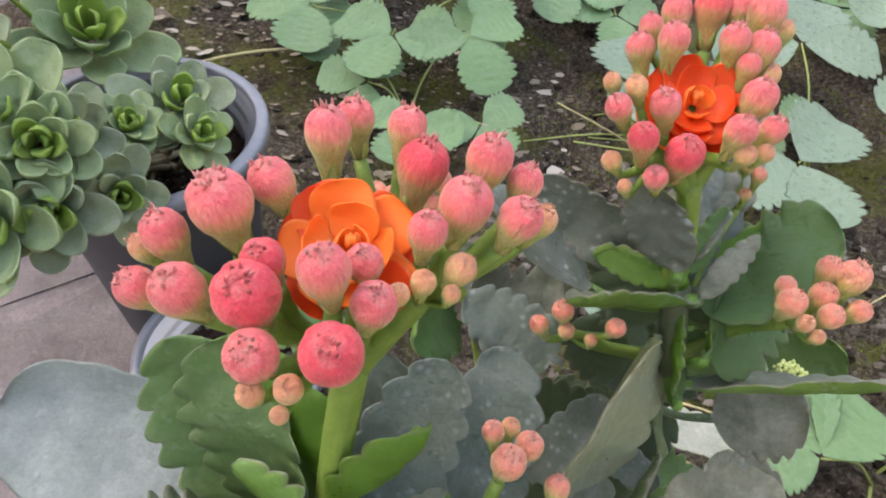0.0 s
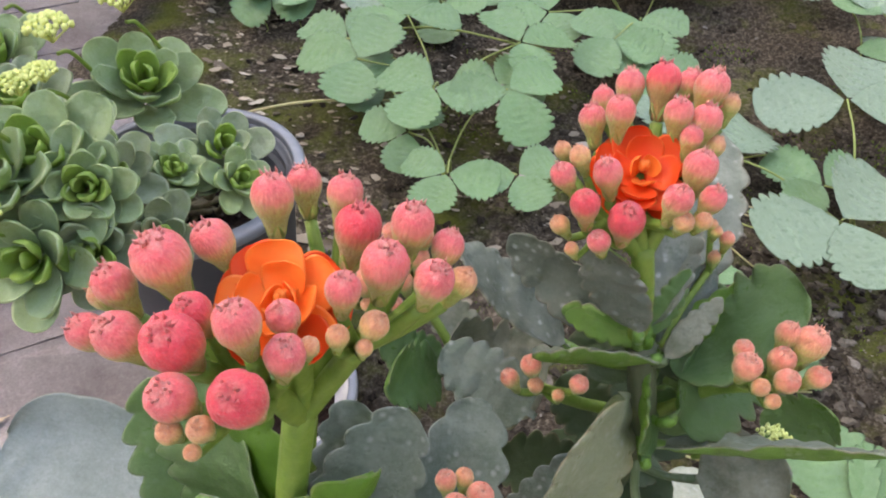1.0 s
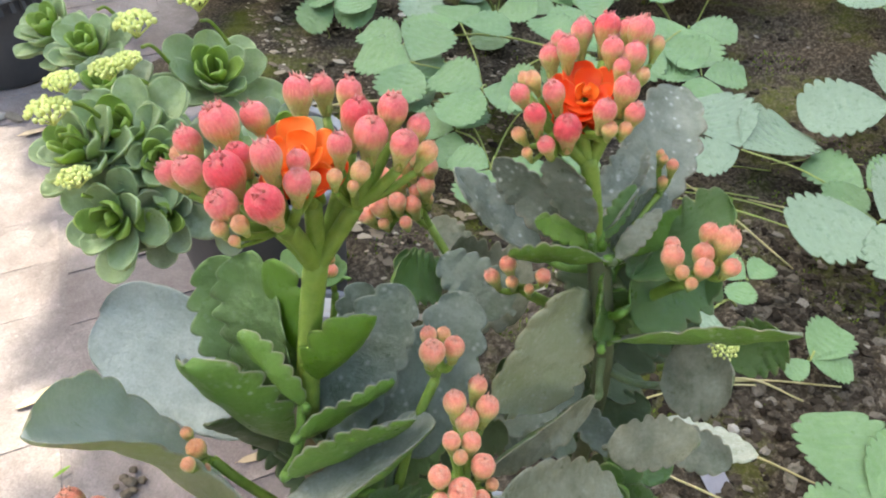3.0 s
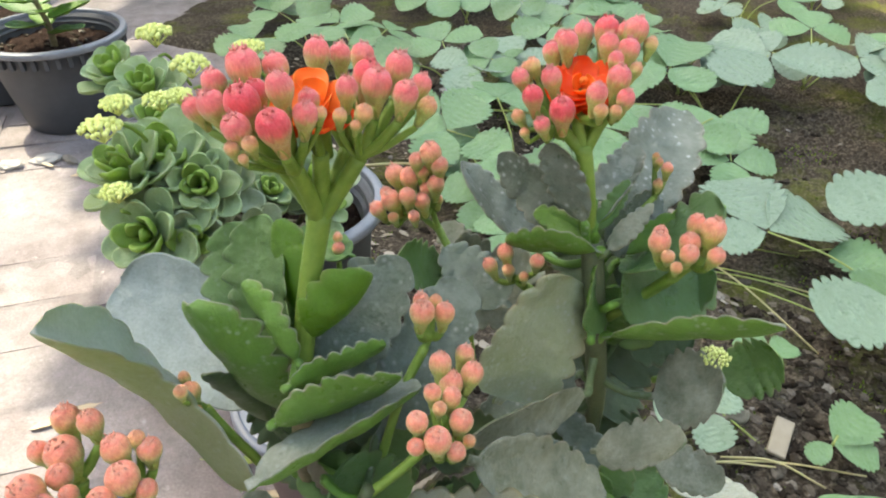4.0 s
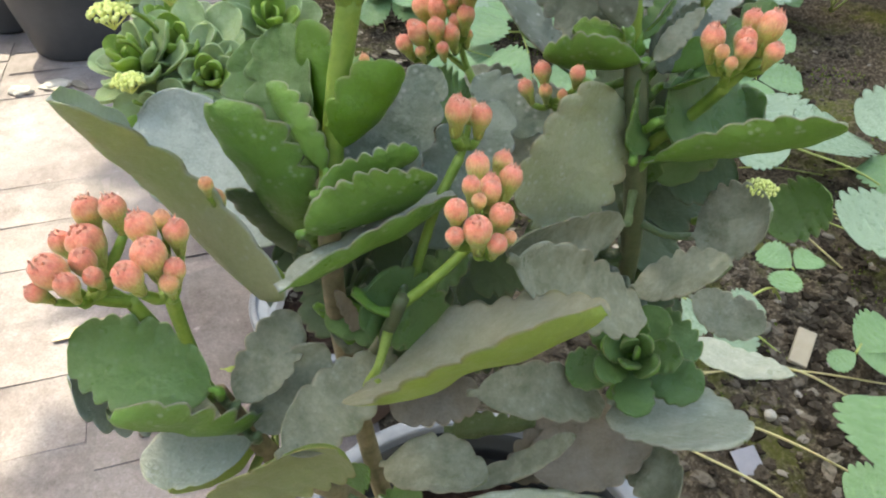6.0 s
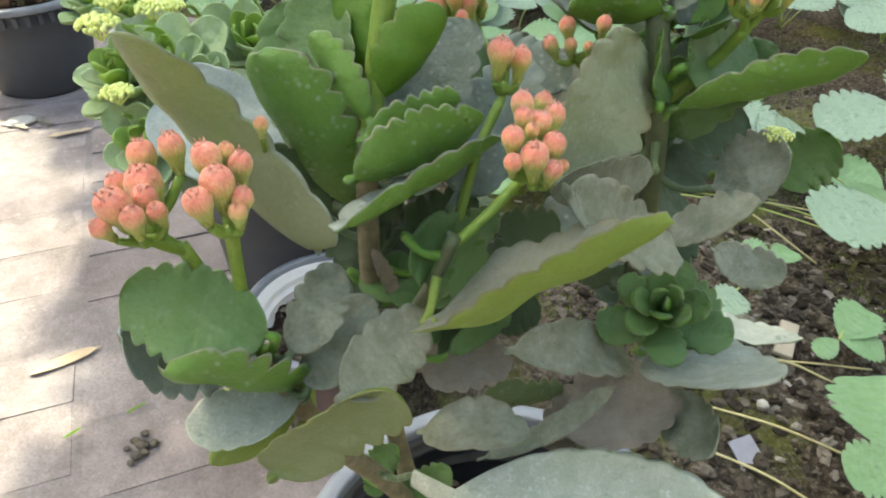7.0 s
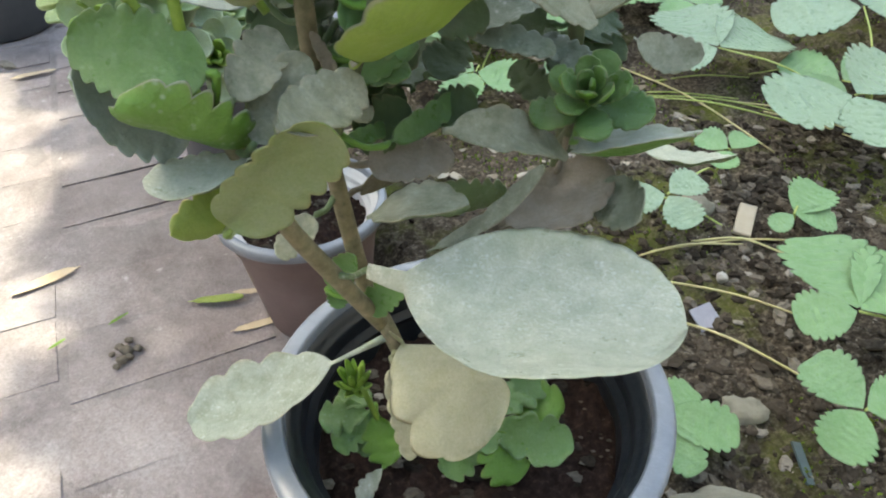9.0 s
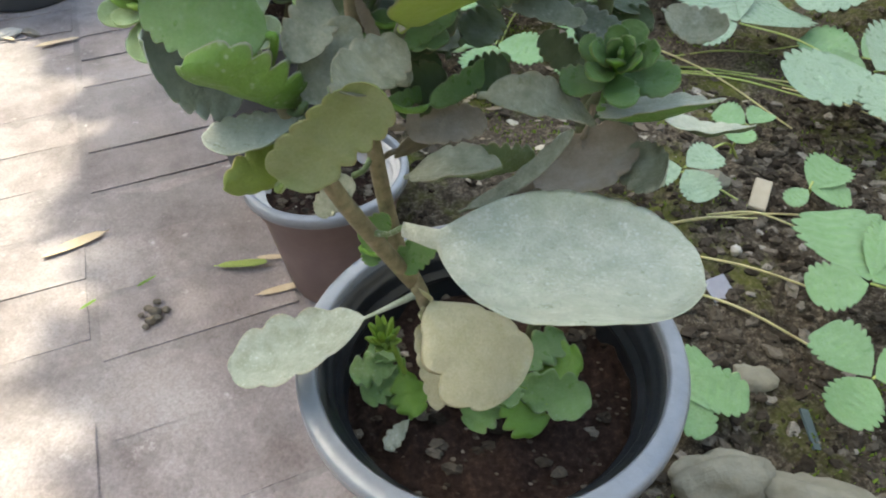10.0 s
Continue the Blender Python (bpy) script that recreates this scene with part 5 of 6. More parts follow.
leaf(plant_b, (0.1101, 0.1548, 0.4550), (0.1601, 0.1424, 0.4845), (0.110, 0.660, 0.740), 0.0230, leaf_twotone, stalk=0.06, sag=(-0.0000, -0.0000, -0.0000), notch=0.21, teeth=7, cup=0.12, waist=1.05, shape=2.1)
leaf(plant_b, (0.1051, 0.1725, 0.4819), (0.1246, 0.2440, 0.5033), (0.347, -0.355, 0.868), 0.0302, leaf_spotted, stalk=0.06, sag=(0.0014, -0.0014, 0.0035), notch=0.22, teeth=7, waist=1.05, shape=2.1)
leaf(plant_b, (0.0836, 0.1723, 0.4718), (0.0490, 0.1798, 0.4999), (0.621, -0.064, 0.781), 0.0200, leaf_spotted, stalk=0.06, sag=(-0.0004, 0.0000, -0.0005), notch=0.22, teeth=7, waist=1.05, shape=2.1)
leaf(plant_b, (0.0959, 0.1666, 0.4866), (0.0622, 0.1818, 0.5039), (-0.358, -0.926, 0.118), 0.0200, leaf_spotted, stalk=0.06, sag=(-0.0000, -0.0000, 0.0000), notch=0.22, teeth=7, waist=1.05, shape=2.1)
leaf(plant_b, (0.0969, 0.1599, 0.4956), (0.0818, 0.1625, 0.5219), (-0.340, -0.935, -0.105), 0.0160, leaf_spotted, stalk=0.06, sag=(0.0001, 0.0002, 0.0000), notch=0.26, waist=1.05, shape=2.1)
leaf(plant_b, (0.1038, 0.1600, 0.4871), (0.0716, 0.1575, 0.4858), (0.000, 0.750, 0.660), 0.0240, leaf_twotone, stalk=0.06, sag=(-0.0000, -0.0000, -0.0000), notch=0.21, teeth=6, cup=0.14, waist=1.05, shape=2.1)
leaf(plant_b, (0.1005, 0.1653, 0.4871), (0.0786, 0.1705, 0.4903), (0.257, 0.937, 0.237), 0.0134, leaf_twotone, stalk=0.06, sag=(-0.0001, -0.0005, -0.0001), notch=0.26, teeth=5, waist=1.05, shape=2.1)
leaf(plant_b, (0.0998, 0.1634, 0.4927), (0.1080, 0.1933, 0.5089), (-0.746, -0.147, 0.650), 0.0209, leaf_spotted, stalk=0.06, sag=(0.0009, 0.0002, -0.0008), notch=0.26, waist=1.05, shape=2.1)
leaf(plant_b, (0.1548, 0.2290, 0.3047), (0.2076, 0.2172, 0.3083), (-0.040, 0.350, 0.930), 0.0360, leaf_pale, stalk=0.06, cup=0.06, sag=(0.0010, 0.0020, -0.0080), notch=0.16, waist=1.05, shape=2.1)


# inner leaves, their near-black green painting in the shade within the crown
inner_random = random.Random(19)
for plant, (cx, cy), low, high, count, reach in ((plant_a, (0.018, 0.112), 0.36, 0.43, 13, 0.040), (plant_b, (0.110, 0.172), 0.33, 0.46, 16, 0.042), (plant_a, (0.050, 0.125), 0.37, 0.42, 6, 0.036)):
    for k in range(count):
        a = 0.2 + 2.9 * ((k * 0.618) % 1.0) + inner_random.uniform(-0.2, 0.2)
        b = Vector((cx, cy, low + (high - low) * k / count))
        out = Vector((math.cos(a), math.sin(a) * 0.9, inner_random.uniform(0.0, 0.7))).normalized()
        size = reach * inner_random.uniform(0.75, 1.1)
        leaf(plant, b + out * 0.006, b + out * size, Vector((0.1, -0.7, 0.7)), size * inner_random.uniform(0.55, 0.75), leaf_inner_shade, stalk=0.12, notch=0.3, teeth=5)


# ---- rosettes ----
def rosette(parent, at, way, count, size, material, wide=0.70, open_from=12, open_to=85, seed=0, inner=None, **more):
    r = random.Random(seed)
    c, up = Vector(at), Vector(way).normalized()
    q = up.to_track_quat("Z", "Y")
    for k in range(count):
        u = k / max(1, count - 1)
        a = k * 2.39996 + r.uniform(-0.15, 0.15)
        e = radians(open_to + (open_from - open_to) * u ** 0.8 + r.uniform(-6, 6))
        s = size * (0.35 + 0.65 * u ** 0.8) * r.uniform(0.9, 1.08)
        out = q @ Vector((math.cos(a) * math.cos(e), math.sin(a) * math.cos(e), math.sin(e)))
        b = c - up * size * 0.45 * u + (q @ Vector((math.cos(a), math.sin(a), 0))) * size * 0.06
        face = (up - out * up.dot(out))
        face = face.normalized() if face.length > 0.2 else q @ Vector((-math.cos(a), -math.sin(a), 0))
        leaf(parent, b, b + out * s, face, s * wide, inner if inner and u < 0.35 else material, stalk=0.06, shape=2.2, waist=1.35, nu=26, ring=12, **{"teeth": 5, "notch": 0.03, "cup": 0.10, "thick": 0.0013, **more})


def bloom(parent, at, size, seed):
    """A domed cluster of tiny yellow-green buds on short stalks."""
    r = random.Random(seed)
    c, verts, faces = Vector(at), [], []
    tip, tf = rock_mesh((1, 1, 1.25), 3, detail=1)
    for k in range(46):
        a, d = k * 2.39996, size * math.sqrt(k / 46)
        p = c + Vector((d * math.cos(a), d * math.sin(a), size * 0.35 * (1 - (d / size) ** 2))) + Vector([r.uniform(-1, 1) * size * 0.06 for _ in range(3)])
        s = size * r.uniform(0.115, 0.165)
        i = len(verts)
        verts += [p + q * s for q in tip]
        faces += [tuple(x + i for x in g) for g in tf]
        if k % 6 == 0:
            v, f = tube([c - Vector((0, 0, size * 0.8)), p], [size * 0.05, size * 0.04], 5)
            i = len(verts)
            verts += v
            faces += [tuple(x + i for x in g) for g in f]
    tagged(part("bloom", verts, faces, bud_yellow, parent, "cluster of tiny yellow-green flower buds"), kind="stuff")


rosette(plant_b, (0.121, 0.134, 0.384), (-0.1, -0.5, 0.85), 14, 0.026, leaf_green, seed=2, teeth=5, notch=0.2)

sedum = thing("stonecrop_plant", (-0.225, 0.50, 0.20), "bushy stonecrop with fleshy green rosettes and yellow buds", "succulent", "stonecrop plants")
for n, (at, way, count, size, mat) in enumerate((
    ((-0.211, 0.361, 0.335), (0.45, -0.62, 0.65), 15, 0.047, leaf_sedum),
    ((-0.246, 0.374, 0.345), (0.15, -0.45, 0.9), 13, 0.065, leaf_sedum),
    ((-0.262, 0.342, 0.350), (-0.2, -0.4, 0.9), 12, 0.052, leaf_sedum),
    ((-0.231, 0.316, 0.312), (0.1, -0.75, 0.6), 11, 0.055, leaf_sedum),
    ((-0.212, 0.340, 0.298), (0.35, -0.7, 0.5), 11, 0.052, leaf_sedum_grey),
    ((-0.208, 0.457, 0.275), (0.4, -0.3, 0.85), 14, 0.036, leaf_sedum),
    ((-0.263, 0.540, 0.300), (0.35, -0.35, 0.85), 13, 0.073, leaf_sedum),
    ((-0.185, 0.500, 0.270), (0.5, -0.3, 0.8), 9, 0.055, leaf_sedum_grey),
    ((-0.374, 0.516, 0.330), (0.1, -0.4, 0.9), 13, 0.055, leaf_sedum),
    ((-0.443, 0.552, 0.325), (-0.1, -0.4, 0.9), 13, 0.052, leaf_sedum),
    ((-0.285, 0.450, 0.300), (0.2, -0.4, 0.85), 14, 0.052, leaf_sedum),
    ((-0.240, 0.425, 0.295), (0.35, -0.4, 0.8), 13, 0.048, leaf_sedum_grey),
    ((-0.310, 0.400, 0.310), (-0.2, -0.4, 0.85), 13, 0.050, leaf_sedum),
    ((-0.200, 0.400, 0.255), (0.5, -0.6, 0.5), 12, 0.044, leaf_sedum_grey),
    ((-0.160, 0.470, 0.262), (0.6, -0.3, 0.7), 11, 0.040, leaf_sedum),
    ((-0.330, 0.470, 0.320), (0.1, -0.4, 0.9), 11, 0.052, leaf_sedum_grey),
)):
    rosette(sedum, at, way, count + 6, size * 0.95, mat, seed=30 + n, inner=leaf_lime, wide=0.60, open_from=20, cup=0.24, thick=0.0021)
    p = Vector(at)
    stem(sedum, [p - Vector(way).normalized() * size * 0.3, p.lerp(Vector((-0.225, 0.50, 0.22)), 0.5) - Vector((0, 0, 0.03)), Vector((-0.225 + 0.02 * (n % 3 - 1), 0.50 + 0.02 * (n % 2), 0.195))], [0.003, 0.003, 0.003], stem_woody)
for n, (at, size) in enumerate((((-0.258, 0.327, 0.393), 0.020), ((-0.258, 0.348, 0.403), 0.016), ((-0.245, 0.311, 0.351), 0.016), ((-0.278, 0.416, 0.374), 0.018),
                                ((-0.306, 0.502, 0.370), 0.024), ((-0.277, 0.561, 0.369), 0.022), ((-0.411, 0.589, 0.359), 0.026), ((-0.277, 0.442, 0.368), 0.016))):
    bloom(sedum, at, size * 0.74, 60 + n)
    p = Vector(at)
    stem(sedum, [p - Vector((0, 0, size)), p + Vector((0.004, 0.012, -0.03)), p + Vector((0.012, 0.03, -0.07))], [0.0016, 0.0018, 0.002], stem_green, "flower_stalk")

bloom(plant_b, (0.1505, 0.1691, 0.4432), 0.0055, 90)
stem(plant_b, [(0.1325, 0.1731, 0.4212), (0.1445, 0.1711, 0.4312), (0.1505, 0.1691, 0.4392)], [0.0014, 0.0012, 0.0010], stem_green, "flower_stalk")

# seedling and young leaves in the main pot
sprout = thing("kalanchoe_sprout", (0.022, 0.088, 0.17), "small green kalanchoe sprout with a yellow bud tip", "houseplant", "kalanchoe plants")
stem(sprout, [(0.040, 0.085, 0.165), (0.030, 0.087, 0.20), (0.022, 0.088, 0.230)], [0.002, 0.0018, 0.0015], stem_green)
sprout_left, sprout_right = (0.0245, 0.0915, 0.203), (0.0853, 0.0945, 0.199)
for base, tip, face, width, material in (
        (sprout_left, (-0.0023, 0.0800, 0.205), (0.0, -0.45, 0.9), 0.022, leaf_mid), (sprout_left, (0.0085, 0.0722, 0.190), (-0.2, -0.6, 0.8), 0.021, leaf_mid),
        ((0.0265, 0.0900, 0.207), (0.0400, 0.0675, 0.191), (-0.25, -0.65, 0.7), 0.024, leaf_fresh), (sprout_left, (0.0250, 0.0735, 0.186), (0.1, -0.7, 0.7), 0.020, leaf_green),
        ((0.0364, 0.0690, 0.188), (0.0250, 0.0524, 0.176), (-0.3, -0.5, 0.8), 0.012, leaf_paletop), ((0.026, 0.094, 0.206), (0.004, 0.101, 0.208), (0, -0.4, 0.9), 0.020, leaf_green),
        (sprout_right, (0.1360, 0.0915, 0.197), (0.0, -0.45, 0.9), 0.029, leaf_mid), ((0.096, 0.110, 0.199), (0.1290, 0.1136, 0.205), (-0.1, -0.5, 0.85), 0.028, leaf_fresh),
        (sprout_right, (0.1085, 0.0740, 0.184), (0.15, -0.6, 0.8), 0.030, leaf_fresh), (sprout_right, (0.0680, 0.0745, 0.179), (-0.1, -0.7, 0.7), 0.026, leaf_green),
        ((0.088, 0.098, 0.203), (0.116, 0.128, 0.210), (-0.2, -0.6, 0.8), 0.024, leaf_green), ((0.086, 0.094, 0.204), (0.090, 0.073, 0.207), (0.0, -0.3, 0.95), 0.020, leaf_mid)):
    leaf(sprout, base, tip, face, width, material, stalk=0.10, teeth=4, notch=0.40, cup=0.14, waist=1.35, shape=2.0, wave=0.09, nu=48)
for n in range(16):
    # tight tuft of young pointed leaves at the tip
    a, lean, up = n * 2.4, 0.0035 + 0.0065 * (n / 15) ** 0.7, 0.020 - 0.013 * n / 15
    root = Vector((0.0175 + 0.0015 * math.cos(a), 0.0905 + 0.0015 * math.sin(a), 0.223))
    leaf(sprout, root, root + Vector((lean * math.cos(a), lean * math.sin(a), up)), (-math.cos(a), -math.sin(a), 0.3), 0.0050, leaf_lime, stalk=0.05, teeth=0, notch=0.0, cup=0.3, waist=0.9, shape=1.7, nu=14, ring=10)
stem(sprout, [(0.095, 0.105, 0.165), (0.090, 0.099, 0.18), (0.0853, 0.0945, 0.199)], [0.002, 0.002, 0.0016], stem_green)


# ---- strawberry plants ----
def leaflet(parent, base, tip, face, width, material, seed):
    """A toothed strawberry leaflet, pleated along its side veins."""
    r = random.Random(seed)
    b, t, up = Vector(base), Vector(tip), Vector(face)
    axis = t - b
    length = axis.length
    axis.normalize()
    up = (up - axis * up.dot(axis)).normalized()
    side = axis.cross(up)
    verts, rim, nu, ring = [], [], 57, 18
    fold, droop = r.uniform(0.10, 0.26), r.uniform(-0.06, 0.12)
    for i in range(nu):
        u = i / (nu - 1)
        blade = max(0.0, 1 - abs(2 * u ** 1.55 - 1) ** 2.4) ** (1 / 1.7)
        tooth = 1 - abs(math.sin(math.pi * u * 8.0)) ** 0.7
        for j in range(ring):
            a = 2 * math.pi * j / ring
            v = math.cos(a)
            cut = 1 - 0.17 * tooth * min(1, max(0, u - 0.2) * 4)
            w = max(width / 2 * blade * cut, 0.0006)
            vein = math.sin(2 * math.pi * (u * 7.5 - abs(v) * 1.3))
            z = fold * width * abs(v * cut) ** 1.3 * 0.5 * blade - droop * length * u * u + 0.0075 * width * vein * blade * (1 - v * v) + 0.0003 * math.sin(a)
            verts.append(b + axis * (length * (u + 0.028 * abs(v) ** 4 * (1 - tooth) * min(1, u * 3))) + side * (w * v) + up * z)
            rim.append(min(1.0, 0.8 * math.exp(-((v / 0.06) ** 2)) + 0.45 * max(0.0, vein - 0.6) * 2.5 * (1 - abs(v))))
    ob = part("leaflet", verts, ring_faces(nu, ring), material, parent)
    set_rim(ob, rim)
    set_rim(ob, [1.0 if math.sin(2 * math.pi * (j % ring) / ring) > -0.01 else 0.0 for j in range(nu * ring)], "upper")


def trefoil(parent, crown, at, size, heading, tilt=(0, 0, 1), material=None, seed=0, stalk=None):
    r = random.Random(seed)
    c, up = Vector(at), Vector(tilt).normalized()
    lean = Vector((c.x - crown[0], c.y - crown[1], 0)) * 0.4
    mid = Vector(crown).lerp(c, 0.5) + Vector((0, 0, 0.02)) - lean * 0.3
    v, f = tube([crown, mid, c], [0.0016, 0.0014, 0.0011], 7)
    st = part("leaf_stalk", v, f, stalk or runner_green, parent)
    a0 = radians(heading)
    for k, a in enumerate((a0, a0 + radians(98), a0 - radians(98))):
        out = Vector((math.cos(a), math.sin(a), 0))
        out = (out - up * out.dot(up)).normalized()
        s = size * (1.0 if k == 0 else r.uniform(0.88, 1.0))
        leaflet(st, c + out * 0.003, c + out * s + Vector((0, 0, r.uniform(-0.1, 0.06) * s)), up + Vector([r.uniform(-0.12, 0.12) for _ in range(3)]), s * r.uniform(0.94, 1.08), material or leaf_strawberry, seed * 3 + k)


def open_trefoil(parent, crown, centre, tips, material, seed, wide=0.95):
    """One leaf whose leaflets point at given tips."""
    c = Vector(centre)
    mid = Vector(crown).lerp(c, 0.55) + Vector((0, 0, 0.018))
    v, f = tube([crown, mid, c], [0.0016, 0.0014, 0.0011], 7)
    st = part("leaf_stalk", v, f, runner_green, parent)
    for k, tip in enumerate(tips):
        way = Vector(tip) - c
        leaflet(st, c + way * 0.04, tip, (0.02 * k, -0.22, 1), way.length * wide, material, seed * 3 + k)


def strawberry(crown, leaves, seed, label="strawberry plant with toothed three-part green leaves"):
    z = ground_height(*crown)
    root = thing("strawberry_plant", (*crown, z), label, "strawberry plant", "strawberry plants")
    for n, (x, y, h, size, heading, tx, ty, grey) in enumerate(leaves):
        trefoil(root, (crown[0] + 0.006 * math.cos(n * 2.4), crown[1] + 0.006 * math.sin(n * 2.4), z - 0.004), (x, y, h), size, heading, (tx, ty, 1), leaf_strawberry_grey if grey else leaf_strawberry, seed * 17 + n)
    return root


side_plant = strawberry((0.52, 0.78), [], 1)
open_trefoil(side_plant, (0.52, 0.775, 0.03), (0.448, 0.690, 0.115), ((0.346, 0.644, 0.110), (0.470, 0.596, 0.104), (0.520, 0.778, 0.120)), leaf_strawberry_grey, 205)
open_trefoil(side_plant, (0.52, 0.785, 0.03), (0.514, 0.935, 0.130), ((0.395, 0.915, 0.116), (0.562, 1.045, 0.132), (0.625, 0.925, 0.124)), leaf_strawberry_grey, 206)
open_trefoil(side_plant, (0.515, 0.78, 0.03), (0.307, 0.810, 0.111), ((0.260, 0.928, 0.120), (0.392, 0.905, 0.108), (0.240, 0.782, 0.100)), leaf_strawberry_grey, 207)
open_trefoil(side_plant, (0.525, 0.78, 0.03), (0.470, 0.800, 0.080), ((0.405, 0.850, 0.078), (0.420, 0.755, 0.074), (0.530, 0.850, 0.080)), leaf_strawberry, 208)
near_plant = strawberry((0.46, 0.34), [(0.45, 0.25, 0.12, 0.07, 280, 0.1, -0.2, 0), (0.50, 0.36, 0.13, 0.07, 10, 0.1, 0.0, 0)], 2)
strawberry((0.30, 0.60), [(0.2263, 0.4903, 0.088, 0.046, 300, 0.0, -0.3, 1), (0.30, 0.585, 0.09, 0.04, 150, 0, -0.2, 0)], 3)
open_trefoil(near_plant, (0.455, 0.335, 0.03), (0.3628, 0.3161, 0.112), ((0.343, 0.402, 0.120), (0.314, 0.306, 0.108), (0.418, 0.376, 0.115)), leaf_strawberry, 201, 0.98)
open_trefoil(near_plant, (0.455, 0.340, 0.03), (0.3457, 0.2203, 0.105), ((0.314, 0.259, 0.108), (0.321, 0.187, 0.094), (0.386, 0.239, 0.105)), leaf_strawberry, 202, 1.0)
pot_side_plant = strawberry((0.196, 0.235), [], 4)
open_trefoil(pot_side_plant, (0.198, 0.236, 0.03), (0.207, 0.2235, 0.062), ((0.272, 0.222, 0.056), (0.239, 0.184, 0.050), (0.241, 0.262, 0.060)), leaf_strawberry, 203, 0.66)
bed_plant = strawberry((0.372, 0.53), [], 17)
open_trefoil(bed_plant, (0.372, 0.53, 0.03), (0.3583, 0.5001, 0.070), ((0.394, 0.551, 0.072), (0.336, 0.481, 0.064), (0.402, 0.499, 0.066)), leaf_strawberry, 204, 0.85)
strawberry((-0.05, 0.96), [(-0.168, 0.915, 0.130, 0.090, 170, 0.0, -0.3, 0), (-0.05, 0.86, 0.130, 0.085, 250, 0.0, -0.3, 0), (0.05, 0.873, 0.13, 0.085, 300, 0.1, -0.3, 0), (0.06, 0.99, 0.14, 0.085, 30, 0.1, -0.1, 0), (-0.12, 1.06, 0.13, 0.085, 110, 0, 0, 0), (-0.20, 0.99, 0.12, 0.08, 160, 0, -0.2, 0)], 5)
back_plant = strawberry((0.27, 1.26), [(0.205, 1.07, 0.12, 0.080, 240, 0, -0.3, 0), (0.10, 1.14, 0.12, 0.085, 200, 0, -0.3, 0), (0.27, 1.02, 0.10, 0.07, 270, 0, -0.3, 0), (0.05, 1.40, 0.13, 0.09, 150, 0, -0.2, 0)], 6)
open_trefoil(back_plant, (0.27, 1.265, 0.03), (0.340, 1.416, 0.140), ((0.232, 1.482, 0.142), (0.472, 1.402, 0.130), (0.252, 1.305, 0.128)), leaf_strawberry_grey, 209)
open_trefoil(back_plant, (0.265, 1.26, 0.03), (0.156, 1.309, 0.130), ((0.186, 1.432, 0.140), (0.228, 1.243, 0.120), (0.068, 1.243, 0.120)), leaf_strawberry, 210)
open_trefoil(back_plant, (0.27, 1.255, 0.03), (0.255, 1.185, 0.100), ((0.264, 1.072, 0.096), (0.338, 1.180, 0.100), (0.175, 1.130, 0.098)), leaf_strawberry, 211)
strawberry((0.62, 1.14), [(0.58, 1.25, 0.15, 0.10, 80, 0, -0.2, 1), (0.68, 1.08, 0.14, 0.09, 330, 0, -0.2, 1)], 7)
strawberry((-0.02, 0.79), [(-0.011, 0.715, 0.10, 0.066, 255, 0, -0.3, 0), (-0.075, 0.80, 0.095, 0.066, 170, 0, -0.3, 0), (0.075, 0.74, 0.09, 0.06, 300, 0, -0.3, 0), (-0.125, 0.90, 0.10, 0.075, 130, 0, -0.2, 0), (0.035, 0.93, 0.10, 0.075, 60, 0, -0.2, 0)], 14)
strawberry((-0.25, 1.25), [(-0.212, 1.214, 0.12, 0.085, 270, 0, -0.3, 1), (-0.14, 1.28, 0.12, 0.085, 20, 0, -0.2, 1), (-0.30, 1.32, 0.12, 0.085, 130, 0, -0.2, 0), (-0.36, 1.20, 0.11, 0.08, 200, 0, -0.3, 0)], 8)
strawberry((-0.62, 1.35), [(-0.70, 1.245, 0.10, 0.085, 230, 0, -0.3, 0), (-0.56, 1.38, 0.11, 0.085, 60, 0, -0.2, 0), (-0.50, 1.28, 0.10, 0.085, 300, 0, -0.3, 0), (-0.72, 1.40, 0.11, 0.08, 140, 0, -0.2, 0)], 9)
strawberry((-0.02, 1.55), [(-0.10, 1.50, 0.12, 0.09, 210, 0, -0.3, 0), (0.06, 1.52, 0.12, 0.09, 320, 0, -0.3, 0), (0.0, 1.64, 0.13, 0.09, 90, 0, -0.2, 0), (-0.15, 1.62, 0.12, 0.08, 150, 0, -0.2, 1)], 10)
strawberry((0.45, 1.55), [(0.36, 1.50, 0.12, 0.09, 210, 0, -0.3, 1), (0.52, 1.50, 0.13, 0.09, 320, 0, -0.3, 1), (0.45, 1.66, 0.13, 0.09, 90, 0, -0.2, 0), (0.62, 1.62, 0.12, 0.09, 20, 0, -0.2, 0)], 11)
strawberry((0.75, 0.85), [(0.66, 0.82, 0.13, 0.085, 190, 0, -0.2, 1), (0.76, 0.93, 0.14, 0.09, 80, 0, -0.1, 1), (0.78, 0.75, 0.12, 0.08, 300, 0, -0.2, 1)], 12)
strawberry((-0.35, 1.70), [(-0.42, 1.62, 0.12, 0.09, 220, 0, -0.3, 0), (-0.28, 1.66, 0.12, 0.09, 330, 0, -0.3, 0), (-0.36, 1.80, 0.12, 0.09, 90, 0, -0.2, 0)], 13)


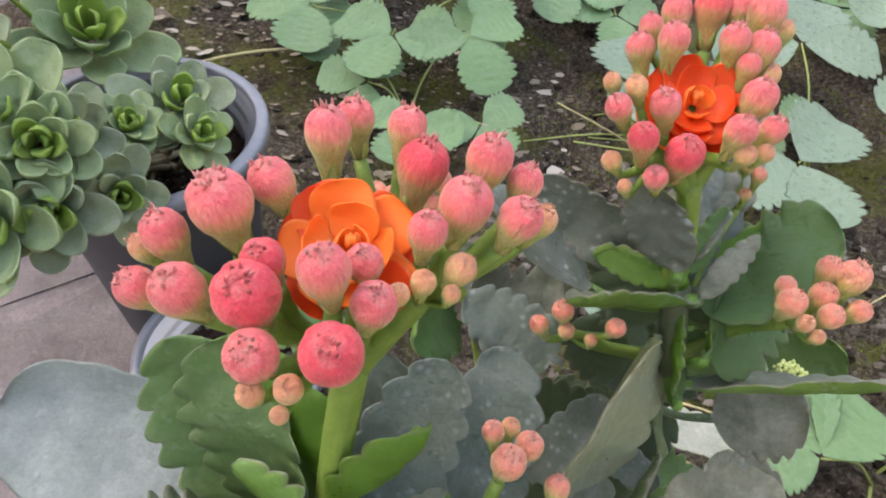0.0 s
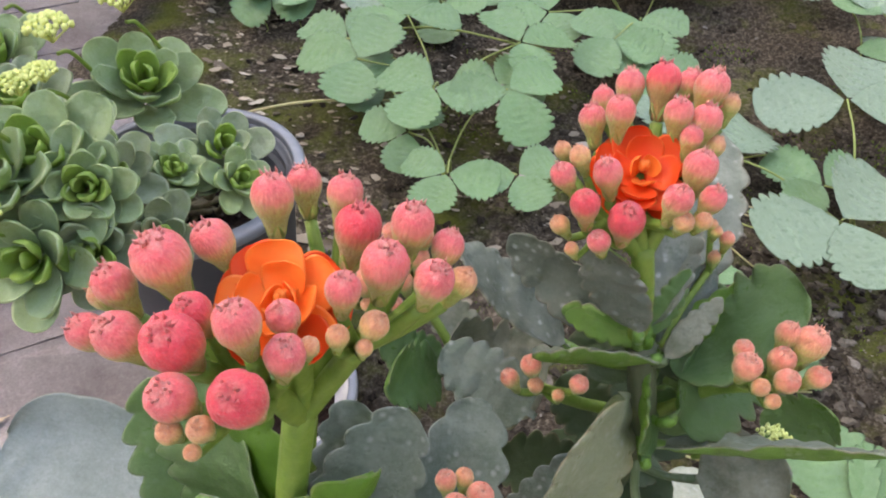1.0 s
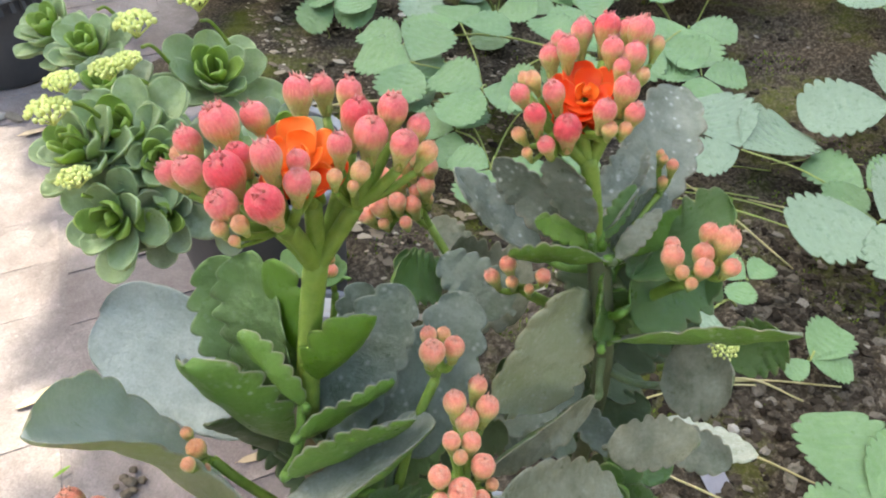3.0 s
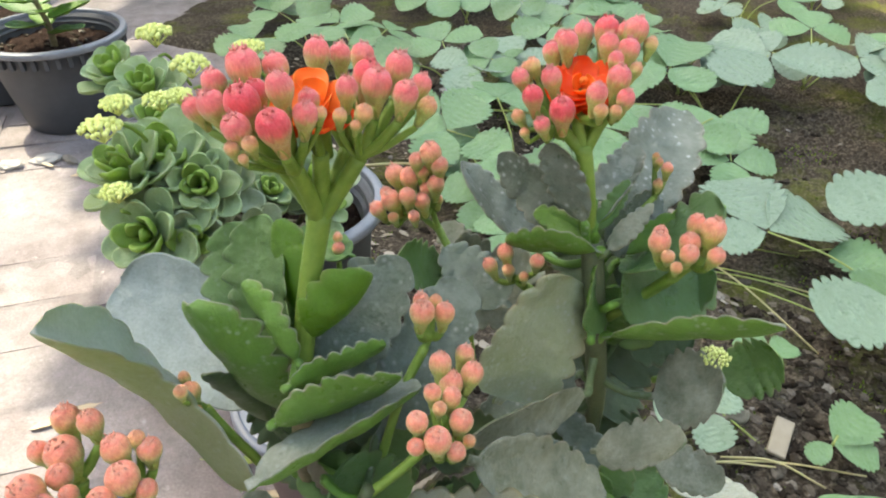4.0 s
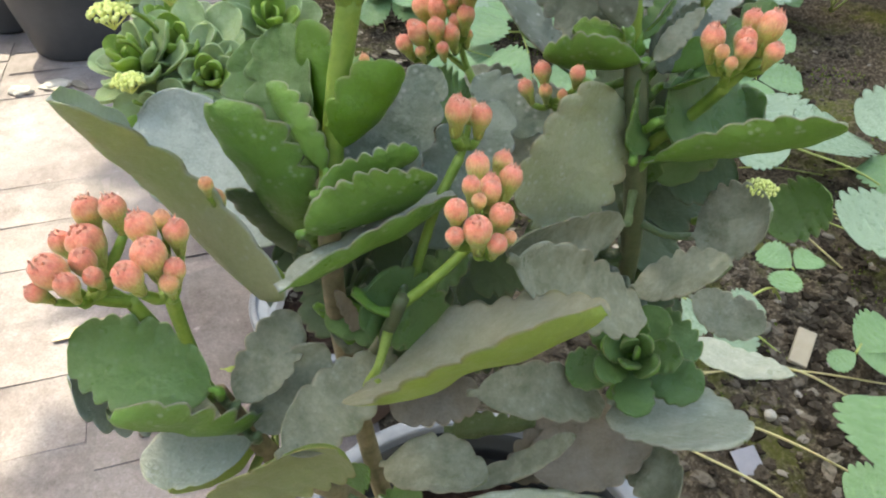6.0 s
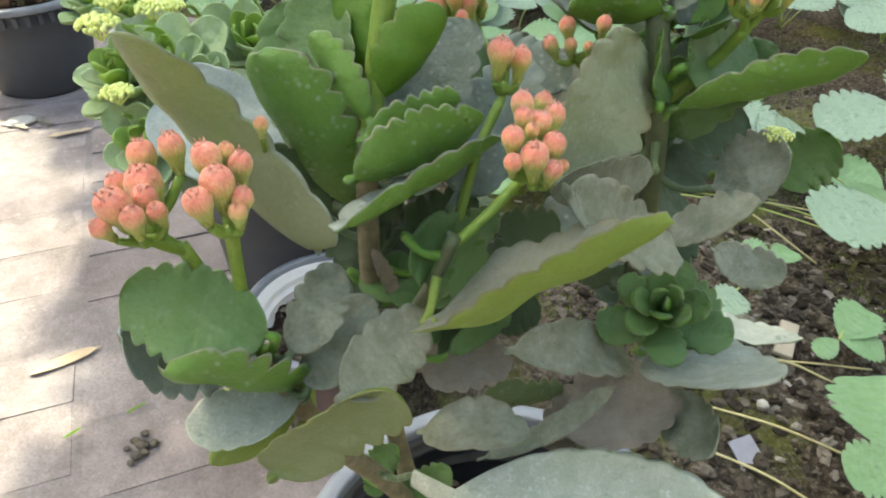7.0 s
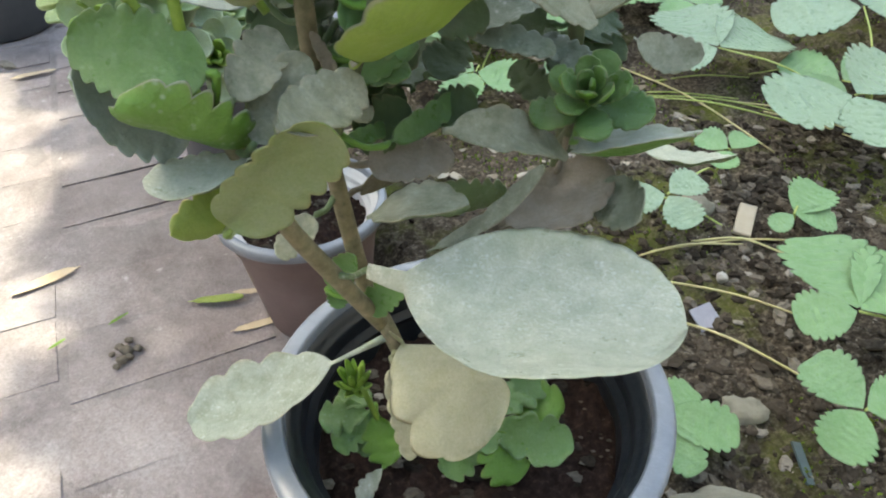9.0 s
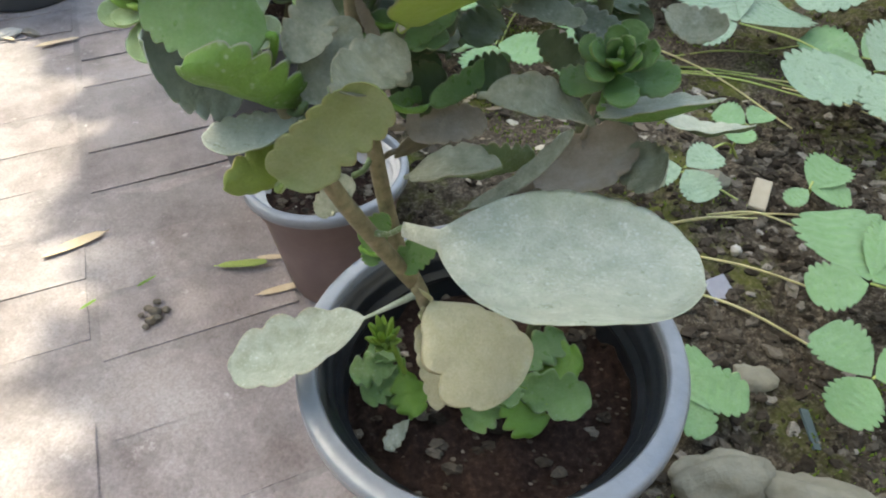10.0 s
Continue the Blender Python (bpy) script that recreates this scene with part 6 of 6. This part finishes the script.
plant_random = random.Random(40)
crowns = []
for _ in range(1500):
    x, y = plant_random.uniform(-0.75, 1.5), plant_random.uniform(0.55, 2.6)
    if off_edge(x, y) < 0.12 or (x < 0.80 and y < 1.10) or (0.28 < x < 0.68 and y < 1.38):
        continue
    if any((x - a) ** 2 + (y - b) ** 2 < 0.31 ** 2 for a, b in crowns):
        continue
    crowns.append((x, y))
for n, (x, y) in enumerate(crowns):
    leaves = []
    for k in range(5):
        a = k * 1.26 + plant_random.uniform(-0.4, 0.4)
        d = plant_random.uniform(0.05, 0.12)
        leaves.append((x + d * math.cos(a), y + d * math.sin(a), plant_random.uniform(0.075, 0.15), plant_random.uniform(0.055, 0.095), math.degrees(a) + plant_random.uniform(-30, 30),
                       0.25 * math.cos(a) + plant_random.uniform(-0.25, 0.25), 0.25 * math.sin(a) - 0.15 + plant_random.uniform(-0.25, 0.25), plant_random.random() < (0.55 if x > 0.25 else 0.25)))
    strawberry((x, y), leaves, 100 + n)


def runner(points, radius=0.0012, material=None):
    v, f = tube(points, [radius, radius * 1.1, radius * 0.9], 7)
    ob = mesh_object("runner", v, f, material or straw)
    tagged(ob, "pale thin strawberry runner lying on the soil", "runner", "strawberry runners")


def on_soil(x, y, up=0.003):
    return (x, y, max(ground_height(x, y), 0.03) + up)


runner([on_soil(0.215, 0.357), on_soil(0.28, 0.335, 0.006), on_soil(0.345, 0.304, 0.004)])
runner([on_soil(0.21, 0.415), on_soil(0.29, 0.395, 0.006), on_soil(0.355, 0.375, 0.004)])
runner([on_soil(0.18, 0.84, 0.03), on_soil(0.28, 0.76, 0.02), on_soil(0.375, 0.67, 0.01)])
runner([on_soil(0.20, 0.77, 0.02), on_soil(0.30, 0.74, 0.03), on_soil(0.40, 0.72, 0.02)], material=runner_green)
runner([on_soil(0.26, 0.48, 0.006), on_soil(0.31, 0.485, 0.008), on_soil(0.36, 0.475, 0.004)])
runner([on_soil(-0.35, 0.80, 0.05), on_soil(-0.22, 0.84, 0.06), on_soil(-0.06, 0.90, 0.05)], 0.0018)
runner([on_soil(-0.30, 1.05, 0.03), on_soil(-0.10, 1.12, 0.04), on_soil(0.12, 1.10, 0.03)], 0.0018, runner_green)

runner_random = random.Random(14)
for k in range(10):
    x, y, a = runner_random.uniform(0.2, 0.6), runner_random.uniform(0.3, 1.0), runner_random.uniform(-0.6, 0.5)
    r = runner_random.uniform(0.06, 0.11)
    runner([on_soil(x - r * math.cos(a), y - r * math.sin(a)), on_soil(x, y + 0.008, 0.008), on_soil(x + r * math.cos(a), y + r * math.sin(a), 0.005)], 0.0011, straw if k % 2 else runner_green)

# ---- small things on the ground ----
def stone(at, size, seed, material, label, turn=0.0, name="stone"):
    v, f = rock_mesh(size, seed, detail=4 if max(size) > 0.015 else 3)
    m = Matrix.Rotation(radians(turn), 3, "Z")
    ob = mesh_object(name, [m @ q for q in v], f, material)
    ob.location = at
    tagged(ob, label, name)


stone((0.252, 0.156, 0.034), (0.040, 0.024, 0.023), 1, rock_tan, "rough tan stone edging the bed", 15)
stone((0.320, 0.143, 0.036), (0.042, 0.026, 0.022), 2, rock_tan, "flat tan stone edging the bed", -10)
stone((0.410, 0.150, 0.034), (0.035, 0.026, 0.02), 3, rock_tan, "tan stone edging the bed", 30)
stone((0.284, 0.419, 0.042), (0.0055, 0.005, 0.006), 4, rock_pale, "small white pebble on the soil")
stone((0.272, 0.545, 0.036), (0.018, 0.016, 0.012), 5, rock_tan, "weathered stone half sunk in the soil")
stone((0.284, 0.262, 0.030), (0.024, 0.019, 0.012), 6, rock_tan, "brown stone half sunk in the soil")
v, f = box((-0.0095, -0.024, -0.002), (0.0095, 0.024, 0.0035))
chip = mesh_object("wood_chip", v, f, wood_chip, False)
chip.location, chip.rotation_euler = (0.320, 0.522, ground_height(0.320, 0.522) + 0.006), (0.15, 0.05, -0.25)
chip.modifiers.new("edge", "BEVEL").width = 0.001
tagged(chip, "flat pale wood chip lying on the soil", "wood chip")
v, f = box((-0.010, -0.012, -0.001), (0.012, 0.012, 0.001))
flake = mesh_object("plastic_flake", v, f, shard_grey, False)
flake.location, flake.rotation_euler = (0.262, 0.360, ground_height(0.262, 0.360) + 0.006), (0.3, -0.2, 0.5)
tagged(flake, "bluish grey plastic flake on the soil", "litter")
v, f = box((-0.004, -0.018, -0.001), (0.004, 0.018, 0.001))
shard = mesh_object("plastic_strip", v, f, shard_dark, False)
shard.location, shard.rotation_euler = (0.325, 0.219, ground_height(0.325, 0.219) + 0.005), (0.1, 0.3, 0.2)
tagged(shard, "dark glossy plastic strip on the soil", "litter")
for k, (dx, dy, s) in enumerate(((0, 0, 0.007), (0.014, 0.006, 0.005), (-0.013, 0.004, 0.005), (0.004, -0.016, 0.006), (-0.006, 0.017, 0.0045), (0.011, -0.009, 0.0045), (0.002, -0.028, 0.004), (-0.016, -0.010, 0.0035))):
    stone((-0.292 + dx * 0.7, 0.258 + dy * 0.75, 0.004), (s * 0.95, s * 0.8, s * 0.65), 20 + k, clod_dark, "small dark soil crumb on the pavement", name="soil_crumb")


def fallen_leaf(at, way, size, label, material=dry_leaf_brown):
    p, d = Vector(at), Vector(way).normalized()
    v, f, rim = leaf_mesh(p, p + d * size, (0, 0, 1), size * 0.20, stalk=0.1, teeth=0, cup=0.10, bend=0.0, thick=0.0004, wave=0.06, nu=24, ring=10)
    o = p.copy()
    ob = mesh_object("fallen_leaf", [q - o for q in v], f, material)
    ob.location = o
    tagged(ob, label, "leaf", "fallen leaves")


fallen_leaf((-0.412, 0.366, 0.003), (-0.046, -0.053, 0), 0.075, "curled dry brown leaf on the pavement")
fallen_leaf((-0.372, 0.245, 0.003), (0.4, 0.5, 0.1), 0.020, "small torn green leaf scrap on the pavement", leaf_fresh)
fallen_leaf((-0.330, 0.288, 0.003), (0.5, 0.6, 0.1), 0.022, "small green leaf scrap on the pavement", leaf_fresh)
fallen_leaf((-0.187, 0.362, 0.004), (-0.6, -0.2, 0.05), 0.034, "curled dry leaf beside the brown pot")
fallen_leaf((-0.262, 0.332, 0.004), (0.9, 0.2, 0.08), 0.060, "narrow yellowish withered leaf on the pavement", leaf_aged)
stone((-0.881, 0.805, 0.004), (0.026, 0.017, 0.006), 31, rock_pale, "flat pale stone chip on the muddy pavement", 40)
stone((-0.925, 0.768, 0.004), (0.020, 0.015, 0.007), 32, rock_pale, "pale stone chip on the muddy pavement", 10)
stone((-0.845, 0.820, 0.002), (0.024, 0.008, 0.004), 33, clod_dark, "dark wooden splinter on the pavement", -20)
fallen_leaf((-0.80, 0.77, 0.004), (0.6, 0.5, 0), 0.07, "dry tan leaf on the pavement")
fallen_leaf((-0.20, 0.30, 0.003), (0.5, 0.3, 0), 0.05, "pale dry leaf beside the brown pot")
fallen_leaf((-0.90, 0.80, 0.004), (0.7, -0.2, 0), 0.05, "dry pale leaf on the pavement")

# twiggy plant in the far pot
twig = thing("potted_shrub", (-0.955, 0.97, 0.145), "small shrub with broad green leaves in a grey pot", "plant")
stem(twig, [(-0.955, 0.97, 0.145), (-0.95, 0.965, 0.19), (-0.955, 0.955, 0.24)], [0.006, 0.005, 0.004], stem_woody)
for k in range(9):
    a = k * 2.4
    b = Vector((-0.952, 0.962, 0.175 + 0.008 * k))
    leaf(twig, b, b + Vector((0.085 * math.cos(a), 0.085 * math.sin(a), 0.02)), (0, 0, 1), 0.045, leaf_fresh if k % 2 else leaf_green, teeth=0)

# small white flowers among the strawberry leaves
for k, (x, y, z) in enumerate(((-0.330, 1.150, 0.06), (-0.395, 1.150, 0.06), (-0.262, 1.215, 0.06))):
    bloomer = thing("white_flower", (x, y, 0.034), "small white five-petalled strawberry flower on a thin stalk", "flower", "strawberry flowers")
    stem(bloomer, [(x, y, 0.03), (x + 0.004, y, z * 0.6), (x, y - 0.004, z)], [0.0008, 0.0008, 0.0007], runner_green, "flower_stalk")
    for p in range(5):
        a = p * 1.2566 + k
        b = Vector((x, y - 0.004, z + 0.001))
        leaf(bloomer, b, b + Vector((0.009 * math.cos(a), 0.009 * math.sin(a) - 0.001, 0.003)), (0, -0.3, 1), 0.0085, petal_white, name="petal", teeth=0, stalk=0.02, thick=0.0003, nu=12, ring=8)

# ---- pavement bricks, last ----
pavement = thing("pavement", (-0.4, 0.5, 0.0), "worn dusty brick pavement smeared with dry mud", "pavement")
pavement["kind"] = "structure"
brick_random = random.Random(8)
ROW, LONG, GAP = 0.0965, 0.205, 0.0065


def brick_mesh(seed):
    bm = bmesh.new()
    bmesh.ops.create_cube(bm, size=1.0)
    bmesh.ops.scale(bm, vec=(LONG - GAP, ROW - GAP, 0.05), verts=bm.verts)
    bmesh.ops.bevel(bm, geom=[e for e in bm.edges if all(v.co.z > 0 for v in e.verts)], offset=0.0025, segments=2, affect="EDGES")
    r = random.Random(seed)
    for v in bm.verts:
        v.co += Vector((r.uniform(-1, 1), r.uniform(-1, 1), r.uniform(-1, 1) * 0.5)) * 0.0012
    me = bpy.data.meshes.new("brick")
    bm.to_mesh(me)
    bm.free()
    me.materials.append(paving_brick)
    return me


v, f = [], []
for a in range(61):
    for d in range(53):
        g = EDGE + ALONG * (-3.0 + a * 0.11) + ACROSS * (-3.15 + d * 0.06)
        inside = -2.75 < g.x and g.y > -2.35 and off_edge(g.x, g.y) < -0.02
        v.append((g.x, g.y, -0.0014 + 0.0022 * noise.noise(Vector((g.x * 6, g.y * 6, 1))) - (0.0 if inside else 0.05)))
f = [(a * 53 + d, a * 53 + d + 1, (a + 1) * 53 + d + 1, (a + 1) * 53 + d) for a in range(60) for d in range(52)]
part("joint_sand", v, f, joint_dirt, pavement)
brick_shapes = [brick_mesh(s) for s in range(6)]
heading = math.atan2(ACROSS.y, ACROSS.x)
first = Vector((-0.335, 0.216))
for col in range(-7, 3):
    for row in range(-8, 18):
        c = first + ACROSS * LONG * (col + 0.5) + ALONG * ROW * (row + 0.35 * (col % 2) + 0.1)
        if off_edge(c.x, c.y) > -0.05 or c.y < -0.6 or (c - Vector((-0.4, 0.5))).length > 1.35:
            continue
        ob = new("brick", brick_random.choice(brick_shapes))
        ob.parent = pavement
        ob.location = Vector((c.x, c.y, -0.025 + brick_random.uniform(-0.0018, 0.0012))) - Vector(pavement.location)
        ob.rotation_euler = (brick_random.uniform(-0.006, 0.006), brick_random.uniform(-0.006, 0.006), heading + math.pi * brick_random.randrange(2) + brick_random.uniform(-0.008, 0.008))
